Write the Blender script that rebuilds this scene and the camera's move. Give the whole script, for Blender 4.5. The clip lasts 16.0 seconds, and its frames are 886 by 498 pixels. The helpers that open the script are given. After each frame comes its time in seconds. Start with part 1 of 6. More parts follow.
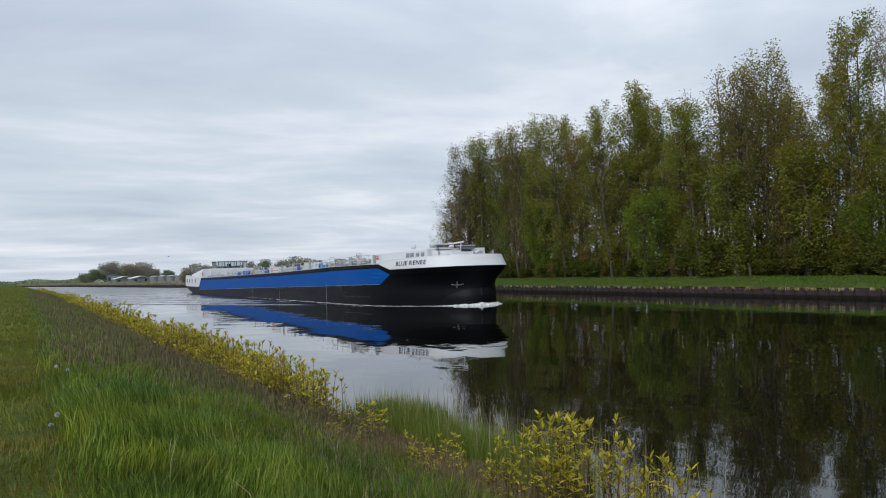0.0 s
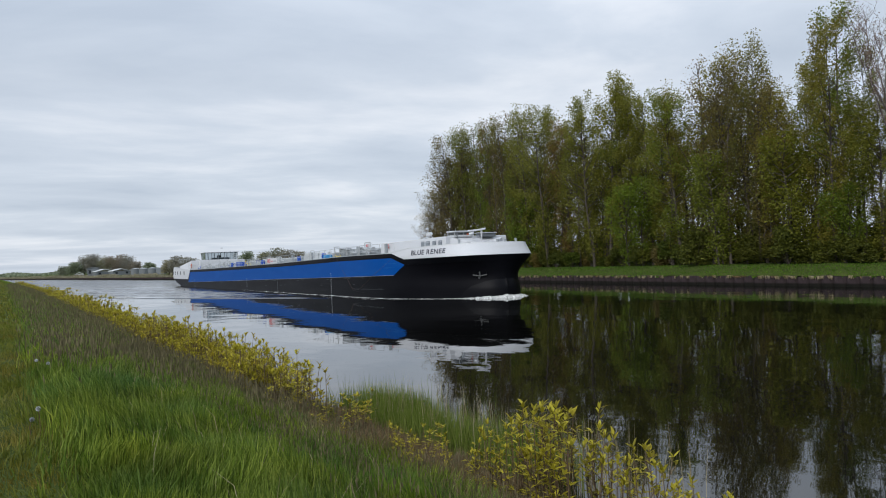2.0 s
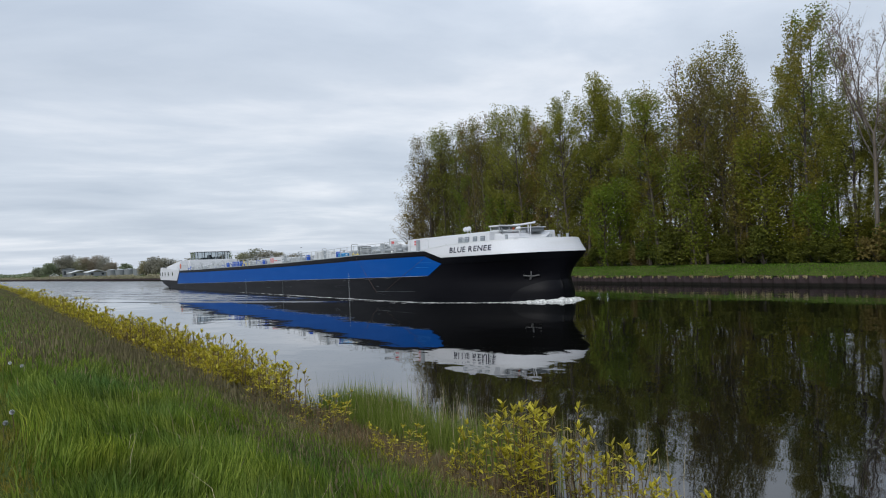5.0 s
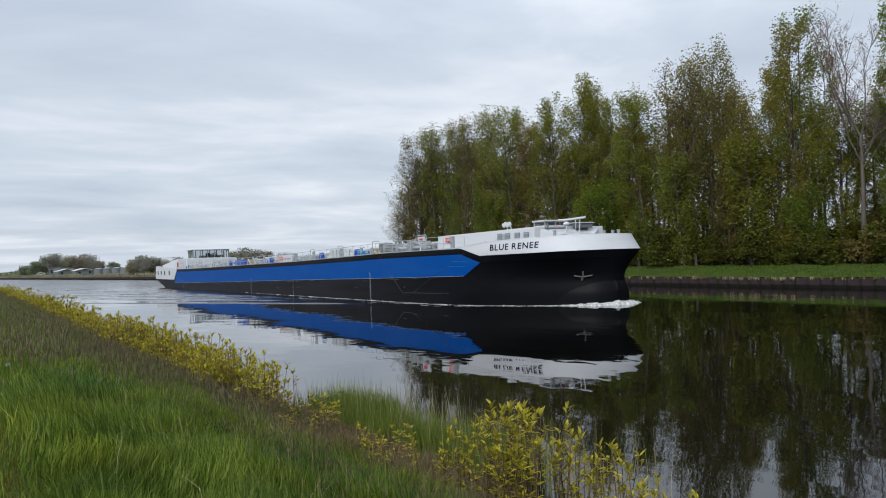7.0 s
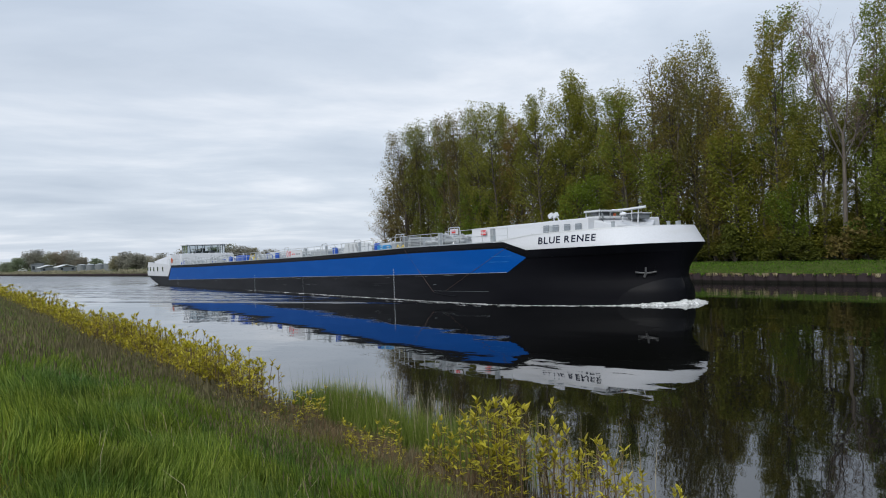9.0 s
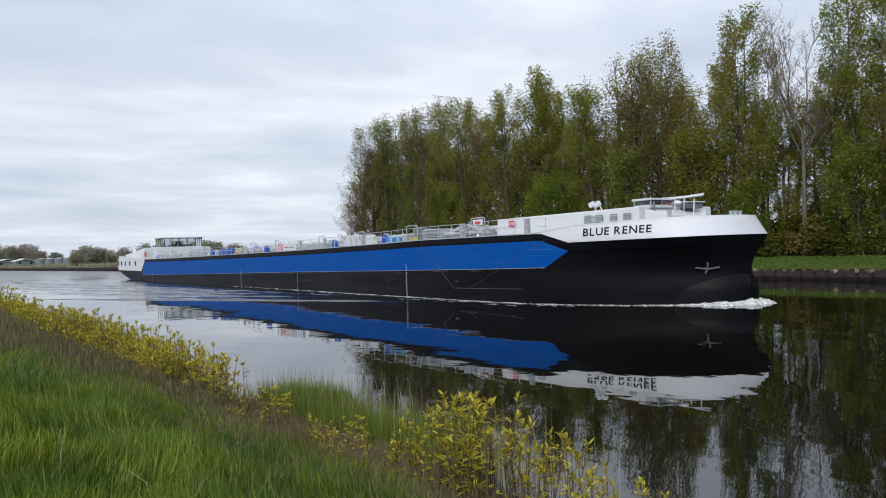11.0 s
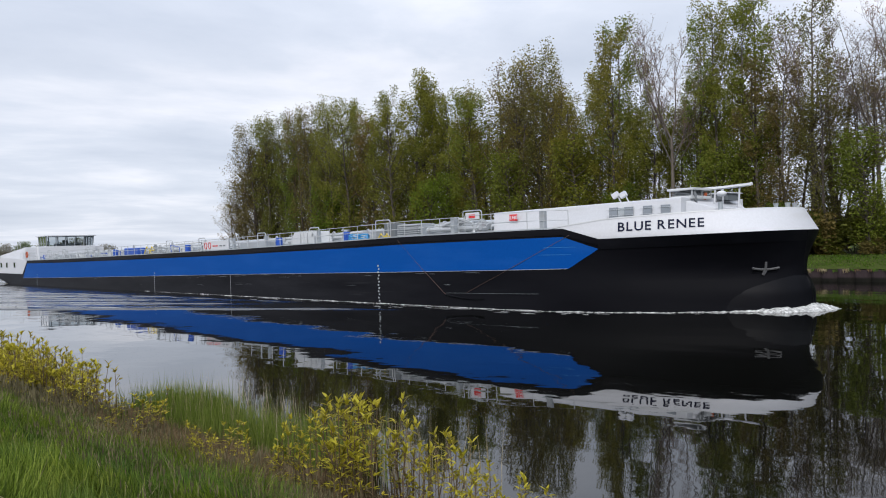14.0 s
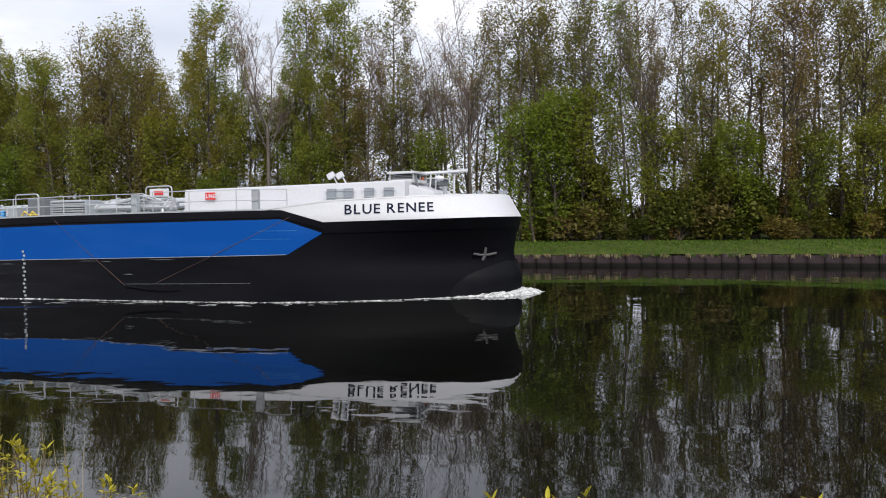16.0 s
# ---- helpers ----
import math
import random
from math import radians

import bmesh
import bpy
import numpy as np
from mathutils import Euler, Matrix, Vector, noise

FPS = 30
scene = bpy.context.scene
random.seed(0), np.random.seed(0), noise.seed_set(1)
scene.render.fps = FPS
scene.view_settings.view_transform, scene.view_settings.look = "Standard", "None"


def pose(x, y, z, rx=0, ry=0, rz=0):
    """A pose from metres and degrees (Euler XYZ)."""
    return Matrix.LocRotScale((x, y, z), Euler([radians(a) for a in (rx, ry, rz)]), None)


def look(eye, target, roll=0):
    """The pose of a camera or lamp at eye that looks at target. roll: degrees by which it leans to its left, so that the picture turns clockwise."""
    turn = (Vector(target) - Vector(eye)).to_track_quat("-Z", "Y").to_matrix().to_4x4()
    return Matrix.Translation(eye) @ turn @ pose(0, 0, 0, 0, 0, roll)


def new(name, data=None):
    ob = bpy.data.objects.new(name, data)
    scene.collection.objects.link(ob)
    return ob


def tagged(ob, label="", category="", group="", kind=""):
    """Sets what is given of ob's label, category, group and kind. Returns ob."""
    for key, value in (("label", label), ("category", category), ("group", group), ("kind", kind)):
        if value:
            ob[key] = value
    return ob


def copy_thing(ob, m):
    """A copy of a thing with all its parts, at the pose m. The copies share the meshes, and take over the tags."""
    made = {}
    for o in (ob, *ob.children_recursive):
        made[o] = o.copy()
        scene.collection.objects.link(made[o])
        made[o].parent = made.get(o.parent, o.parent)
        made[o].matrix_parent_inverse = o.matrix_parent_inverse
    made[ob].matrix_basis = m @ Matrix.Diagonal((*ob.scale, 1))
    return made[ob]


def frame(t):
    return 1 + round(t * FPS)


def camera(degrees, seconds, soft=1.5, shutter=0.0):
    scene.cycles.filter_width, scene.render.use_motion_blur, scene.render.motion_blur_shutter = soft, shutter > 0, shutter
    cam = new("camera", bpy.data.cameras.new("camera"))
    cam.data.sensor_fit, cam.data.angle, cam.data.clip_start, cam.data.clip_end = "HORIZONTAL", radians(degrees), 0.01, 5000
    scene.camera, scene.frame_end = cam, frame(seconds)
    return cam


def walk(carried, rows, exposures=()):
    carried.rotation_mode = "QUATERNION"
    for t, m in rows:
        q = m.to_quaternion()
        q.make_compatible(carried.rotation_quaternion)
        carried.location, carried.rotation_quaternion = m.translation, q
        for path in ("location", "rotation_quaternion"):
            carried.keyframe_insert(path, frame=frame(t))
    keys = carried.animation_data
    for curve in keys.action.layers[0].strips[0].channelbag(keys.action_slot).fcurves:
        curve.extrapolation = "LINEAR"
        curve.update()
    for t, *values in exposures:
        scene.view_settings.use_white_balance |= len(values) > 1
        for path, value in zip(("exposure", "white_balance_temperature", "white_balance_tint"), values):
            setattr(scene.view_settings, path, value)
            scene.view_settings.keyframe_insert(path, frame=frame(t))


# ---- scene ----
# ---------------------------------------------------------------- camera
cam = camera(58.9, 16.0, soft=1.05)
EYE = (0.0, 0.0, 3.6)
TURNS = [(0, -28.11, 1.39, 1.87), (0.5, -28.34, 1.27, 1.92), (1, -28.56, 1.18, 2.02), (1.5, -28.95, 0.90, 2.12),
         (2, -29.33, 0.66, 2.22), (2.5, -29.55, 0.61, 2.19), (3, -29.92, 0.62, 2.15), (3.5, -30.11, 0.58, 2.12),
         (4, -30.38, 0.59, 2.20), (6.5, -31.36, 0.64, 2.14), (7, -31.60, 0.61, 2.05), (7.5, -31.87, 0.55, 2.06),
         (8, -32.04, 0.50, 1.97), (8.5, -32.28, 0.44, 1.90), (9, -32.65, 0.30, 2.05), (11.5, -36.08, -0.20, 1.85),
         (12, -37.13, -0.21, 1.92), (12.5, -37.90, -0.24, 1.99), (13, -39.41, -0.26, 1.88), (13.5, -40.87, -0.33, 1.86),
         (14, -43.46, -0.35, 1.82), (14.5, -47.39, -0.48, 1.66), (15, -52.48, -0.82, 1.50), (15.5, -62.36, -1.45, 0.88),
         (16, -72.36, -2.07, 0.86)]
walk(cam, [(t, pose(*EYE, 90 + p, r, y)) for t, y, p, r in TURNS], [(0, 0.04, 6500, 10), (4, 0.06, 6500, 10), (9, 0.11, 6500, 10), (12.5, 0.26, 6560, 13), (14.5, 0.23, 6600, 14), (15.5, 0.28, 6770, 15), (16, 0.44, 6850, 15)])

# ---------------------------------------------------------------- world and light: bright overcast
world = bpy.data.worlds.new("overcast_sky")
scene.world = world
world.use_nodes = True
wn, wl = world.node_tree.nodes, world.node_tree.links
wn.clear()


def wnode(kind, **kw):
    n = wn.new(kind)
    for k, v in kw.items():
        n.inputs[k].default_value = v
    return n


w_out = wn.new("ShaderNodeOutputWorld")
w_bg = wnode("ShaderNodeBackground", Strength=1.0)
w_sky = wn.new("ShaderNodeTexSky")
w_sky.sky_type, w_sky.sun_disc = "NISHITA", False
w_sky.sun_elevation, w_sky.sun_rotation = radians(35), radians(239)
w_dim = wn.new("ShaderNodeMix")
w_dim.data_type, w_dim.blend_type = "RGBA", "MULTIPLY"
w_dim.inputs[0].default_value = 1.0
w_dim.inputs[7].default_value = (0.1, 0.1, 0.1, 1)
wl.new(w_sky.outputs[0], w_dim.inputs[6])
w_co = wn.new("ShaderNodeTexCoord")
w_sep = wn.new("ShaderNodeSeparateXYZ")
wl.new(w_co.outputs["Generated"], w_sep.inputs[0])
w_up = wn.new("ShaderNodeMath")
w_up.operation = "MAXIMUM"
w_up.inputs[1].default_value = 0.0
wl.new(w_sep.outputs[2], w_up.inputs[0])
w_lift = wn.new("ShaderNodeMath")
w_lift.operation = "ADD"
w_lift.inputs[1].default_value = 0.09
wl.new(w_up.outputs[0], w_lift.inputs[0])
flat = []
for axis in (0, 1):
    d = wn.new("ShaderNodeMath")
    d.operation = "DIVIDE"
    wl.new(w_sep.outputs[axis], d.inputs[0])
    wl.new(w_lift.outputs[0], d.inputs[1])
    flat.append(d)
w_comb = wn.new("ShaderNodeCombineXYZ")
for axis in (0, 1):
    wl.new(flat[axis].outputs[0], w_comb.inputs[axis])
w_map = wn.new("ShaderNodeMapping")
w_map.inputs["Scale"].default_value = (0.62, 0.85, 1)
w_map.inputs["Rotation"].default_value = (0, 0, radians(24))
w_map.inputs["Location"].default_value = (3.1, 1.4, 0)
wl.new(w_comb.outputs[0], w_map.inputs[0])
w_cl = wnode("ShaderNodeTexNoise", Scale=1.05, Detail=7.0, Roughness=0.55, Distortion=0.25)
wl.new(w_map.outputs[0], w_cl.inputs["Vector"])
w_ramp = wn.new("ShaderNodeValToRGB")
w_ramp.color_ramp.elements[0].position, w_ramp.color_ramp.elements[0].color = 0.30, (0.495, 0.567, 0.672, 1)
w_ramp.color_ramp.elements[1].position, w_ramp.color_ramp.elements[1].color = 0.74, (0.87, 0.905, 0.965, 1)
e = w_ramp.color_ramp.elements.new(0.52)
e.color = (0.625, 0.693, 0.79, 1)
wl.new(w_cl.outputs[0], w_ramp.inputs[0])
w_mix = wn.new("ShaderNodeMix")
w_mix.data_type = "RGBA"
w_mix.inputs[0].default_value = 0.93
wl.new(w_dim.outputs[2], w_mix.inputs[6])
wl.new(w_ramp.outputs[0], w_mix.inputs[7])
w_zen = wn.new("ShaderNodeMapRange")
w_zen.inputs[1].default_value, w_zen.inputs[2].default_value = 0.22, 0.95
w_zen.inputs[3].default_value, w_zen.inputs[4].default_value = 1.0, 1.8
wl.new(w_up.outputs[0], w_zen.inputs[0])
wl.new(w_zen.outputs[0], w_bg.inputs["Strength"])
wl.new(w_mix.outputs[2], w_bg.inputs["Color"])
wl.new(w_bg.outputs[0], w_out.inputs[0])

sun_data = bpy.data.lights.new("sun", "SUN")
sun_data.energy, sun_data.angle, sun_data.color = 2.3, radians(28), (1.0, 0.985, 0.96)
sun_lamp = new("sun", sun_data)
sun_lamp.matrix_world = look((-75, -45, 62), (0, 0, 0))


# ---------------------------------------------------------------- materials
class Nodes:
    """A small builder round one material's node tree."""

    def __init__(self, name):
        self.mat = bpy.data.materials.new(name)
        self.mat.use_nodes = True
        self.t = self.mat.node_tree
        self.bsdf = self.t.nodes["Principled BSDF"]

    def add(self, kind, **kw):
        n = self.t.nodes.new(kind)
        for k, v in kw.items():
            n.inputs[k.replace("_", " ")].default_value = v
        return n

    def link(self, a, b):
        self.t.links.new(a, b)

    def noise(self, scale, detail=4.0, rough=0.55, stretch=(1, 1, 1), space="Object"):
        co = self.add("ShaderNodeTexCoord")
        mp = self.add("ShaderNodeMapping")
        mp.inputs["Scale"].default_value = stretch
        n = self.add("ShaderNodeTexNoise", Scale=scale, Detail=detail, Roughness=rough)
        self.link(co.outputs[space], mp.inputs[0])
        self.link(mp.outputs[0], n.inputs["Vector"])
        return n.outputs[0]

    def ramp(self, fac, *stops):
        r = self.add("ShaderNodeValToRGB")
        el = r.color_ramp.elements
        while len(el) < len(stops):
            el.new(0.5)
        for e_, (p, c) in zip(el, stops):
            e_.position, e_.color = p, (*c, 1) if len(c) == 3 else c
        self.link(fac, r.inputs[0])
        return r.outputs[0]

    def mix(self, fac, a, b, mode="MIX"):
        m = self.add("ShaderNodeMix")
        m.data_type, m.blend_type = "RGBA", mode
        for sock, v in ((m.inputs[0], fac), (m.inputs[6], a), (m.inputs[7], b)):
            if isinstance(v, (int, float)):
                sock.default_value = v
            elif isinstance(v, tuple):
                sock.default_value = (*v, 1)
            else:
                self.link(v, sock)
        return m.outputs[2]

    def done(self, color=None, rough=None, metal=None, bump=None, bump_strength=0.3, bump_dist=0.02):
        if color is not None:
            if isinstance(color, tuple):
                self.bsdf.inputs["Base Color"].default_value = (*color, 1)
            else:
                self.link(color, self.bsdf.inputs["Base Color"])
        if rough is not None:
            if isinstance(rough, (int, float)):
                self.bsdf.inputs["Roughness"].default_value = rough
            else:
                self.link(rough, self.bsdf.inputs["Roughness"])
        if metal is not None:
            self.bsdf.inputs["Metallic"].default_value = metal
        if bump is not None:
            b = self.add("ShaderNodeBump", Strength=bump_strength, Distance=bump_dist)
            self.link(bump, b.inputs["Height"])
            self.link(b.outputs[0], self.bsdf.inputs["Normal"])
        return self.mat


def paint(name, color, rough=0.4, wear=(0.3, 0.25, 0.2), amount=0.25, scale=1.2, streak=(0.25, 0.25, 1.6), metal=0.0, gloss=0.5):
    """Ship's paint: slight mottling, streaks of dirt, softly uneven plates."""
    n = Nodes(name)
    big = n.noise(scale, 6, 0.6, streak)
    fine = n.noise(scale * 9, 4, 0.6)
    mask = n.ramp(big, (0.50, (0, 0, 0)), (0.78, (amount, amount, amount)))
    dark = tuple(c * 0.93 for c in color)
    base = n.mix(n.ramp(fine, (0.35, (0, 0, 0)), (0.7, (1, 1, 1))), dark, color)
    col = n.mix(mask, base, wear)
    n.bsdf.inputs["Specular IOR Level"].default_value = gloss
    return n.done(col, rough, metal, n.noise(0.55, 2, 0.5), 0.25, 0.03)


def hull_black(name, color, gloss):
    """Black hull paint, dulled and scraped in long horizontal streaks."""
    n = Nodes(name)
    cloud = n.noise(0.8, 6, 0.65, (0.5, 0.16, 1.1))
    col = n.mix(n.ramp(cloud, (0.30, (0.15, 0.15, 0.15)), (0.66, (0.95, 0.95, 0.95))), color, (0.017, 0.0175, 0.021))
    drag = n.noise(1.4, 5, 0.7, (0.4, 0.10, 3.2))
    col = n.mix(n.ramp(drag, (0.60, (0, 0, 0)), (0.74, (0.8, 0.8, 0.8))), col, (0.033, 0.034, 0.038))
    scrape = n.noise(2.0, 3, 0.6, (0.4, 0.13, 6.0))
    col = n.mix(n.ramp(scrape, (0.735, (0, 0, 0)), (0.76, (0.8, 0.8, 0.8))), col, (0.11, 0.11, 0.115))
    co, sp = n.add("ShaderNodeTexCoord"), n.add("ShaderNodeSeparateXYZ")
    n.link(co.outputs["Object"], sp.inputs[0])
    mr = n.add("ShaderNodeMapRange")
    mr.inputs[1].default_value, mr.inputs[2].default_value, mr.inputs[3].default_value, mr.inputs[4].default_value = 7, 34, 0.12, 1.0
    n.link(sp.outputs[1], mr.inputs[0])
    col = n.mix(mr.outputs[0], color, col)
    n.bsdf.inputs["Specular IOR Level"].default_value = gloss
    return n.done(col, 0.5, 0.0, n.noise(0.55, 2, 0.5), 0.25, 0.03)


def foliage(name, lo, mid, hi, trans=0.35, patch=0.22, per_object=True, rough=0.55, patches=()):
    n = Nodes(name)
    geo = n.add("ShaderNodeNewGeometry")
    col = n.ramp(geo.outputs["Random Per Island"], (0.0, lo), (0.5, mid), (1.0, hi))
    if per_object:
        info = n.add("ShaderNodeObjectInfo")
        tint = n.ramp(info.outputs["Random"], (0.0, (1.22, 1.0, 0.85)), (0.3, (1.05, 1.02, 0.95)), (0.55, (0.86, 1.05, 0.75)), (0.75, (1.25, 1.15, 0.85)), (1.0, (0.95, 0.95, 0.95)))
        col = n.mix(1.0, col, tint, "MULTIPLY")
    else:
        p = n.noise(patch, 3, 0.6)
        col = n.mix(n.ramp(p, (0.35, (0, 0, 0)), (0.7, (0.6, 0.6, 0.6))), col, lo)
    for size, shade, k in patches:
        spot = n.noise(size, 4, 0.62, (1, 1, 0.3))
        col = n.mix(n.ramp(spot, (0.46, (0, 0, 0)), (0.64, (k, k, k))), col, n.mix(1.0, col, shade, "MULTIPLY"))
    n.done(col, rough)
    n.bsdf.inputs["Specular IOR Level"].default_value = 0.17
    tr = n.add("ShaderNodeBsdfTranslucent")
    n.link(col, tr.inputs["Color"])
    ms = n.add("ShaderNodeMixShader")
    ms.inputs[0].default_value = trans
    n.link(n.bsdf.outputs[0], ms.inputs[1])
    n.link(tr.outputs[0], ms.inputs[2])
    n.link(ms.outputs[0], n.t.nodes["Material Output"].inputs[0])
    return n.mat


def water_material():
    n = Nodes("canal_water")
    n.bsdf.inputs["IOR"].default_value = 1.42
    co = n.add("ShaderNodeTexCoord")
    heights = []
    for scale, stretch, amp, rot in ((0.16, (1.0, 0.55, 1), 1.0, 20), (0.75, (1.0, 0.6, 1), 0.13, -15), (1.9, (1, 0.7, 1), 0.020, 35)):
        mp = n.add("ShaderNodeMapping")
        mp.inputs["Scale"].default_value = stretch
        mp.inputs["Rotation"].default_value = (0, 0, radians(rot))
        tx = n.add("ShaderNodeTexNoise", Scale=scale, Detail=2.0, Roughness=0.5)
        n.link(co.outputs["Object"], mp.inputs[0])
        n.link(mp.outputs[0], tx.inputs["Vector"])
        mu = n.add("ShaderNodeMath")
        mu.operation = "MULTIPLY"
        mu.inputs[1].default_value = amp
        n.link(tx.outputs[0], mu.inputs[0])
        heights.append(mu.outputs[0])
    s = heights[0]
    for h in heights[1:]:
        ad = n.add("ShaderNodeMath")
        n.link(s, ad.inputs[0])
        n.link(h, ad.inputs[1])
        s = ad.outputs[0]
    sp = n.add("ShaderNodeSeparateXYZ")
    n.link(co.outputs["Object"], sp.inputs[0])
    mr = n.add("ShaderNodeMapRange")
    mr.inputs[1].default_value, mr.inputs[2].default_value, mr.inputs[3].default_value, mr.inputs[4].default_value = 110, 270, 1.0, 12.0
    n.link(sp.outputs[1], mr.inputs[0])
    mm = n.add("ShaderNodeMath")
    mm.operation = "MULTIPLY"
    n.link(s, mm.inputs[0])
    n.link(mr.outputs[0], mm.inputs[1])
    s = mm.outputs[0]
    col = n.ramp(n.noise(0.05, 3, 0.5), (0.3, (0.0022, 0.0023, 0.0018)), (0.7, (0.0036, 0.0037, 0.0028)))
    far = n.add("ShaderNodeMapRange")
    far.inputs[1].default_value, far.inputs[2].default_value, far.inputs[3].default_value, far.inputs[4].default_value = 90, 230, 0.018, 0.24
    n.link(sp.outputs[1], far.inputs[0])
    lee = n.add("ShaderNodeMapRange")
    lee.inputs[1].default_value, lee.inputs[2].default_value, lee.inputs[3].default_value, lee.inputs[4].default_value = 30, 58, 0.018, 0.09
    n.link(sp.outputs[0], lee.inputs[0])
    top = n.add("ShaderNodeMath")
    top.operation = "MAXIMUM"
    n.link(far.outputs[0], top.inputs[0])
    n.link(lee.outputs[0], top.inputs[1])
    return n.done(col, top.outputs[0], 0.0, s, 1.0, 0.055)


def wake_material():
    """Churned water beside the hull."""
    n = Nodes("churned_canal_water")
    n.bsdf.inputs["IOR"].default_value = 1.36
    return n.done(n.ramp(n.noise(0.4, 3, 0.5), (0.3, (0.0030, 0.0032, 0.0030)), (0.7, (0.006, 0.0063, 0.006))), 0.10, 0.0, n.noise(2.2, 3, 0.6, (1.0, 0.5, 1)), 0.6, 0.05)


def soil_grass():
    n = Nodes("turf")
    col = n.ramp(n.noise(0.6, 6, 0.65), (0.3, (0.032, 0.047, 0.011)), (0.55, (0.050, 0.070, 0.015)), (0.8, (0.080, 0.088, 0.026)))
    col = n.mix(n.ramp(n.noise(9, 4, 0.6), (0.4, (0, 0, 0)), (0.75, (0.6, 0.6, 0.6))), col, (0.05, 0.06, 0.02))
    n.bsdf.inputs["Specular IOR Level"].default_value = 0.06
    return n.done(col, 0.95, 0, n.noise(14, 5, 0.7), 0.8, 0.06)


def bark(name, a, b):
    n = Nodes(name)
    col = n.ramp(n.noise(3.0, 5, 0.65, (1, 1, 0.25)), (0.3, a), (0.72, b))
    return n.done(col, 0.9, 0, n.noise(10, 4, 0.6, (1, 1, 0.2)), 0.6, 0.03)


def foam_material():
    n = Nodes("foam")
    col = n.ramp(n.noise(6, 5, 0.7), (0.38, (0.20, 0.21, 0.20)), (0.66, (0.74, 0.75, 0.74)))
    return n.done(col, 0.75, 0, n.noise(9, 5, 0.7), 0.9, 0.05)


def glass_dark():
    n = Nodes("dark_window_glass")
    return n.done(n.ramp(n.noise(1.0), (0.3, (0.012, 0.016, 0.02)), (0.7, (0.03, 0.036, 0.042))), 0.06)


def pile_steel():
    n = Nodes("rusty_sheet_pile")
    col = n.ramp(n.noise(1.1, 6, 0.65, (1, 1, 0.5)), (0.3, (0.022, 0.016, 0.017)), (0.55, (0.040, 0.030, 0.032)), (0.75, (0.075, 0.058, 0.058)))
    co = n.add("ShaderNodeTexCoord")
    sp = n.add("ShaderNodeSeparateXYZ")
    n.link(co.outputs["Object"], sp.inputs[0])
    wet = n.ramp(sp.outputs[2], (0.20, (1, 1, 1)), (0.34, (0, 0, 0)))
    col = n.mix(wet, col, (0.010, 0.010, 0.008))
    n.bsdf.inputs["Specular IOR Level"].default_value = 0.08
    return n.done(col, 0.85, 0.0, n.noise(8, 4, 0.6), 0.5, 0.02)


M_WATER = water_material()
M_WAKE = wake_material()
M_TURF = soil_grass()
M_BLACK = hull_black("black_hull_paint", (0.0024, 0.0026, 0.0040), 0.06)
M_SCUFFED = paint("scuffed_black_paint", (0.0024, 0.0027, 0.0042), 0.5, (0.007, 0.0078, 0.011), 0.7, 1.3, (0.5, 0.5, 1.2), gloss=0.10)
M_ANCHOR = paint("dull_anchor_steel", (0.075, 0.078, 0.082), 0.6, (0.03, 0.028, 0.026), 0.6, 3.0)
M_BLUE = paint("blue_hull_paint", (0.0004, 0.058, 0.262), 0.5, (0.012, 0.085, 0.31), 0.45, 0.9, (0.5, 0.2, 1.0), gloss=0.06)
M_WHITE = paint("white_ship_paint", (0.51, 0.525, 0.55), 0.5, (0.40, 0.40, 0.38), 0.35, gloss=0.3)
M_CREAM = paint("off_white_paint", (0.47, 0.49, 0.50), 0.5, (0.42, 0.40, 0.36), 0.25)
M_GREY = paint("grey_deck_paint", (0.30, 0.33, 0.35), 0.55, (0.18, 0.15, 0.12), 0.3)
M_SHUTTER = paint("grey_shutter_paint", (0.20, 0.225, 0.25), 0.55, (0.13, 0.13, 0.13), 0.25, gloss=0.2)
M_DKGREY = paint("dark_grey_paint", (0.13, 0.145, 0.155), 0.5, (0.08, 0.07, 0.06), 0.25)
M_STEEL = paint("galvanised_steel", (0.46, 0.48, 0.49), 0.38, (0.28, 0.26, 0.23), 0.35, 2.0, metal=0.55)
M_BLUEBOX = paint("bright_blue_plastic", (0.012, 0.07, 0.36), 0.4, (0.05, 0.16, 0.4), 0.2)
M_LTBLUE = paint("light_blue_rubber", (0.05, 0.28, 0.55), 0.5, (0.1, 0.3, 0.5), 0.2)
M_YELLOW = paint("yellow_paint", (0.62, 0.47, 0.06), 0.5, (0.4, 0.3, 0.1), 0.3)
M_RED = paint("red_sign_paint", (0.55, 0.03, 0.03), 0.45, (0.4, 0.08, 0.07), 0.2)
M_ORANGE = paint("orange_plastic", (0.42, 0.09, 0.03), 0.5, (0.5, 0.1, 0.04), 0.2)
M_LETTER = paint("dark_navy_lettering", (0.010, 0.013, 0.030), 0.6, (0.03, 0.03, 0.035), 0.2, gloss=0.06)
M_RUST = paint("rusty_steel_wire", (0.075, 0.045, 0.036), 0.8, (0.09, 0.05, 0.03), 0.4, 4.0)
M_GLASS = glass_dark()
M_PILE = pile_steel()
M_FOAM = foam_material()
M_BARK = bark("grey_brown_bark", (0.030, 0.024, 0.019), (0.085, 0.071, 0.057))
M_BARKMID = bark("mid_grey_bark", (0.055, 0.046, 0.038), (0.13, 0.112, 0.092))
M_TWIG = bark("pinkish_bare_twigs", (0.085, 0.064, 0.056), (0.17, 0.132, 0.115))
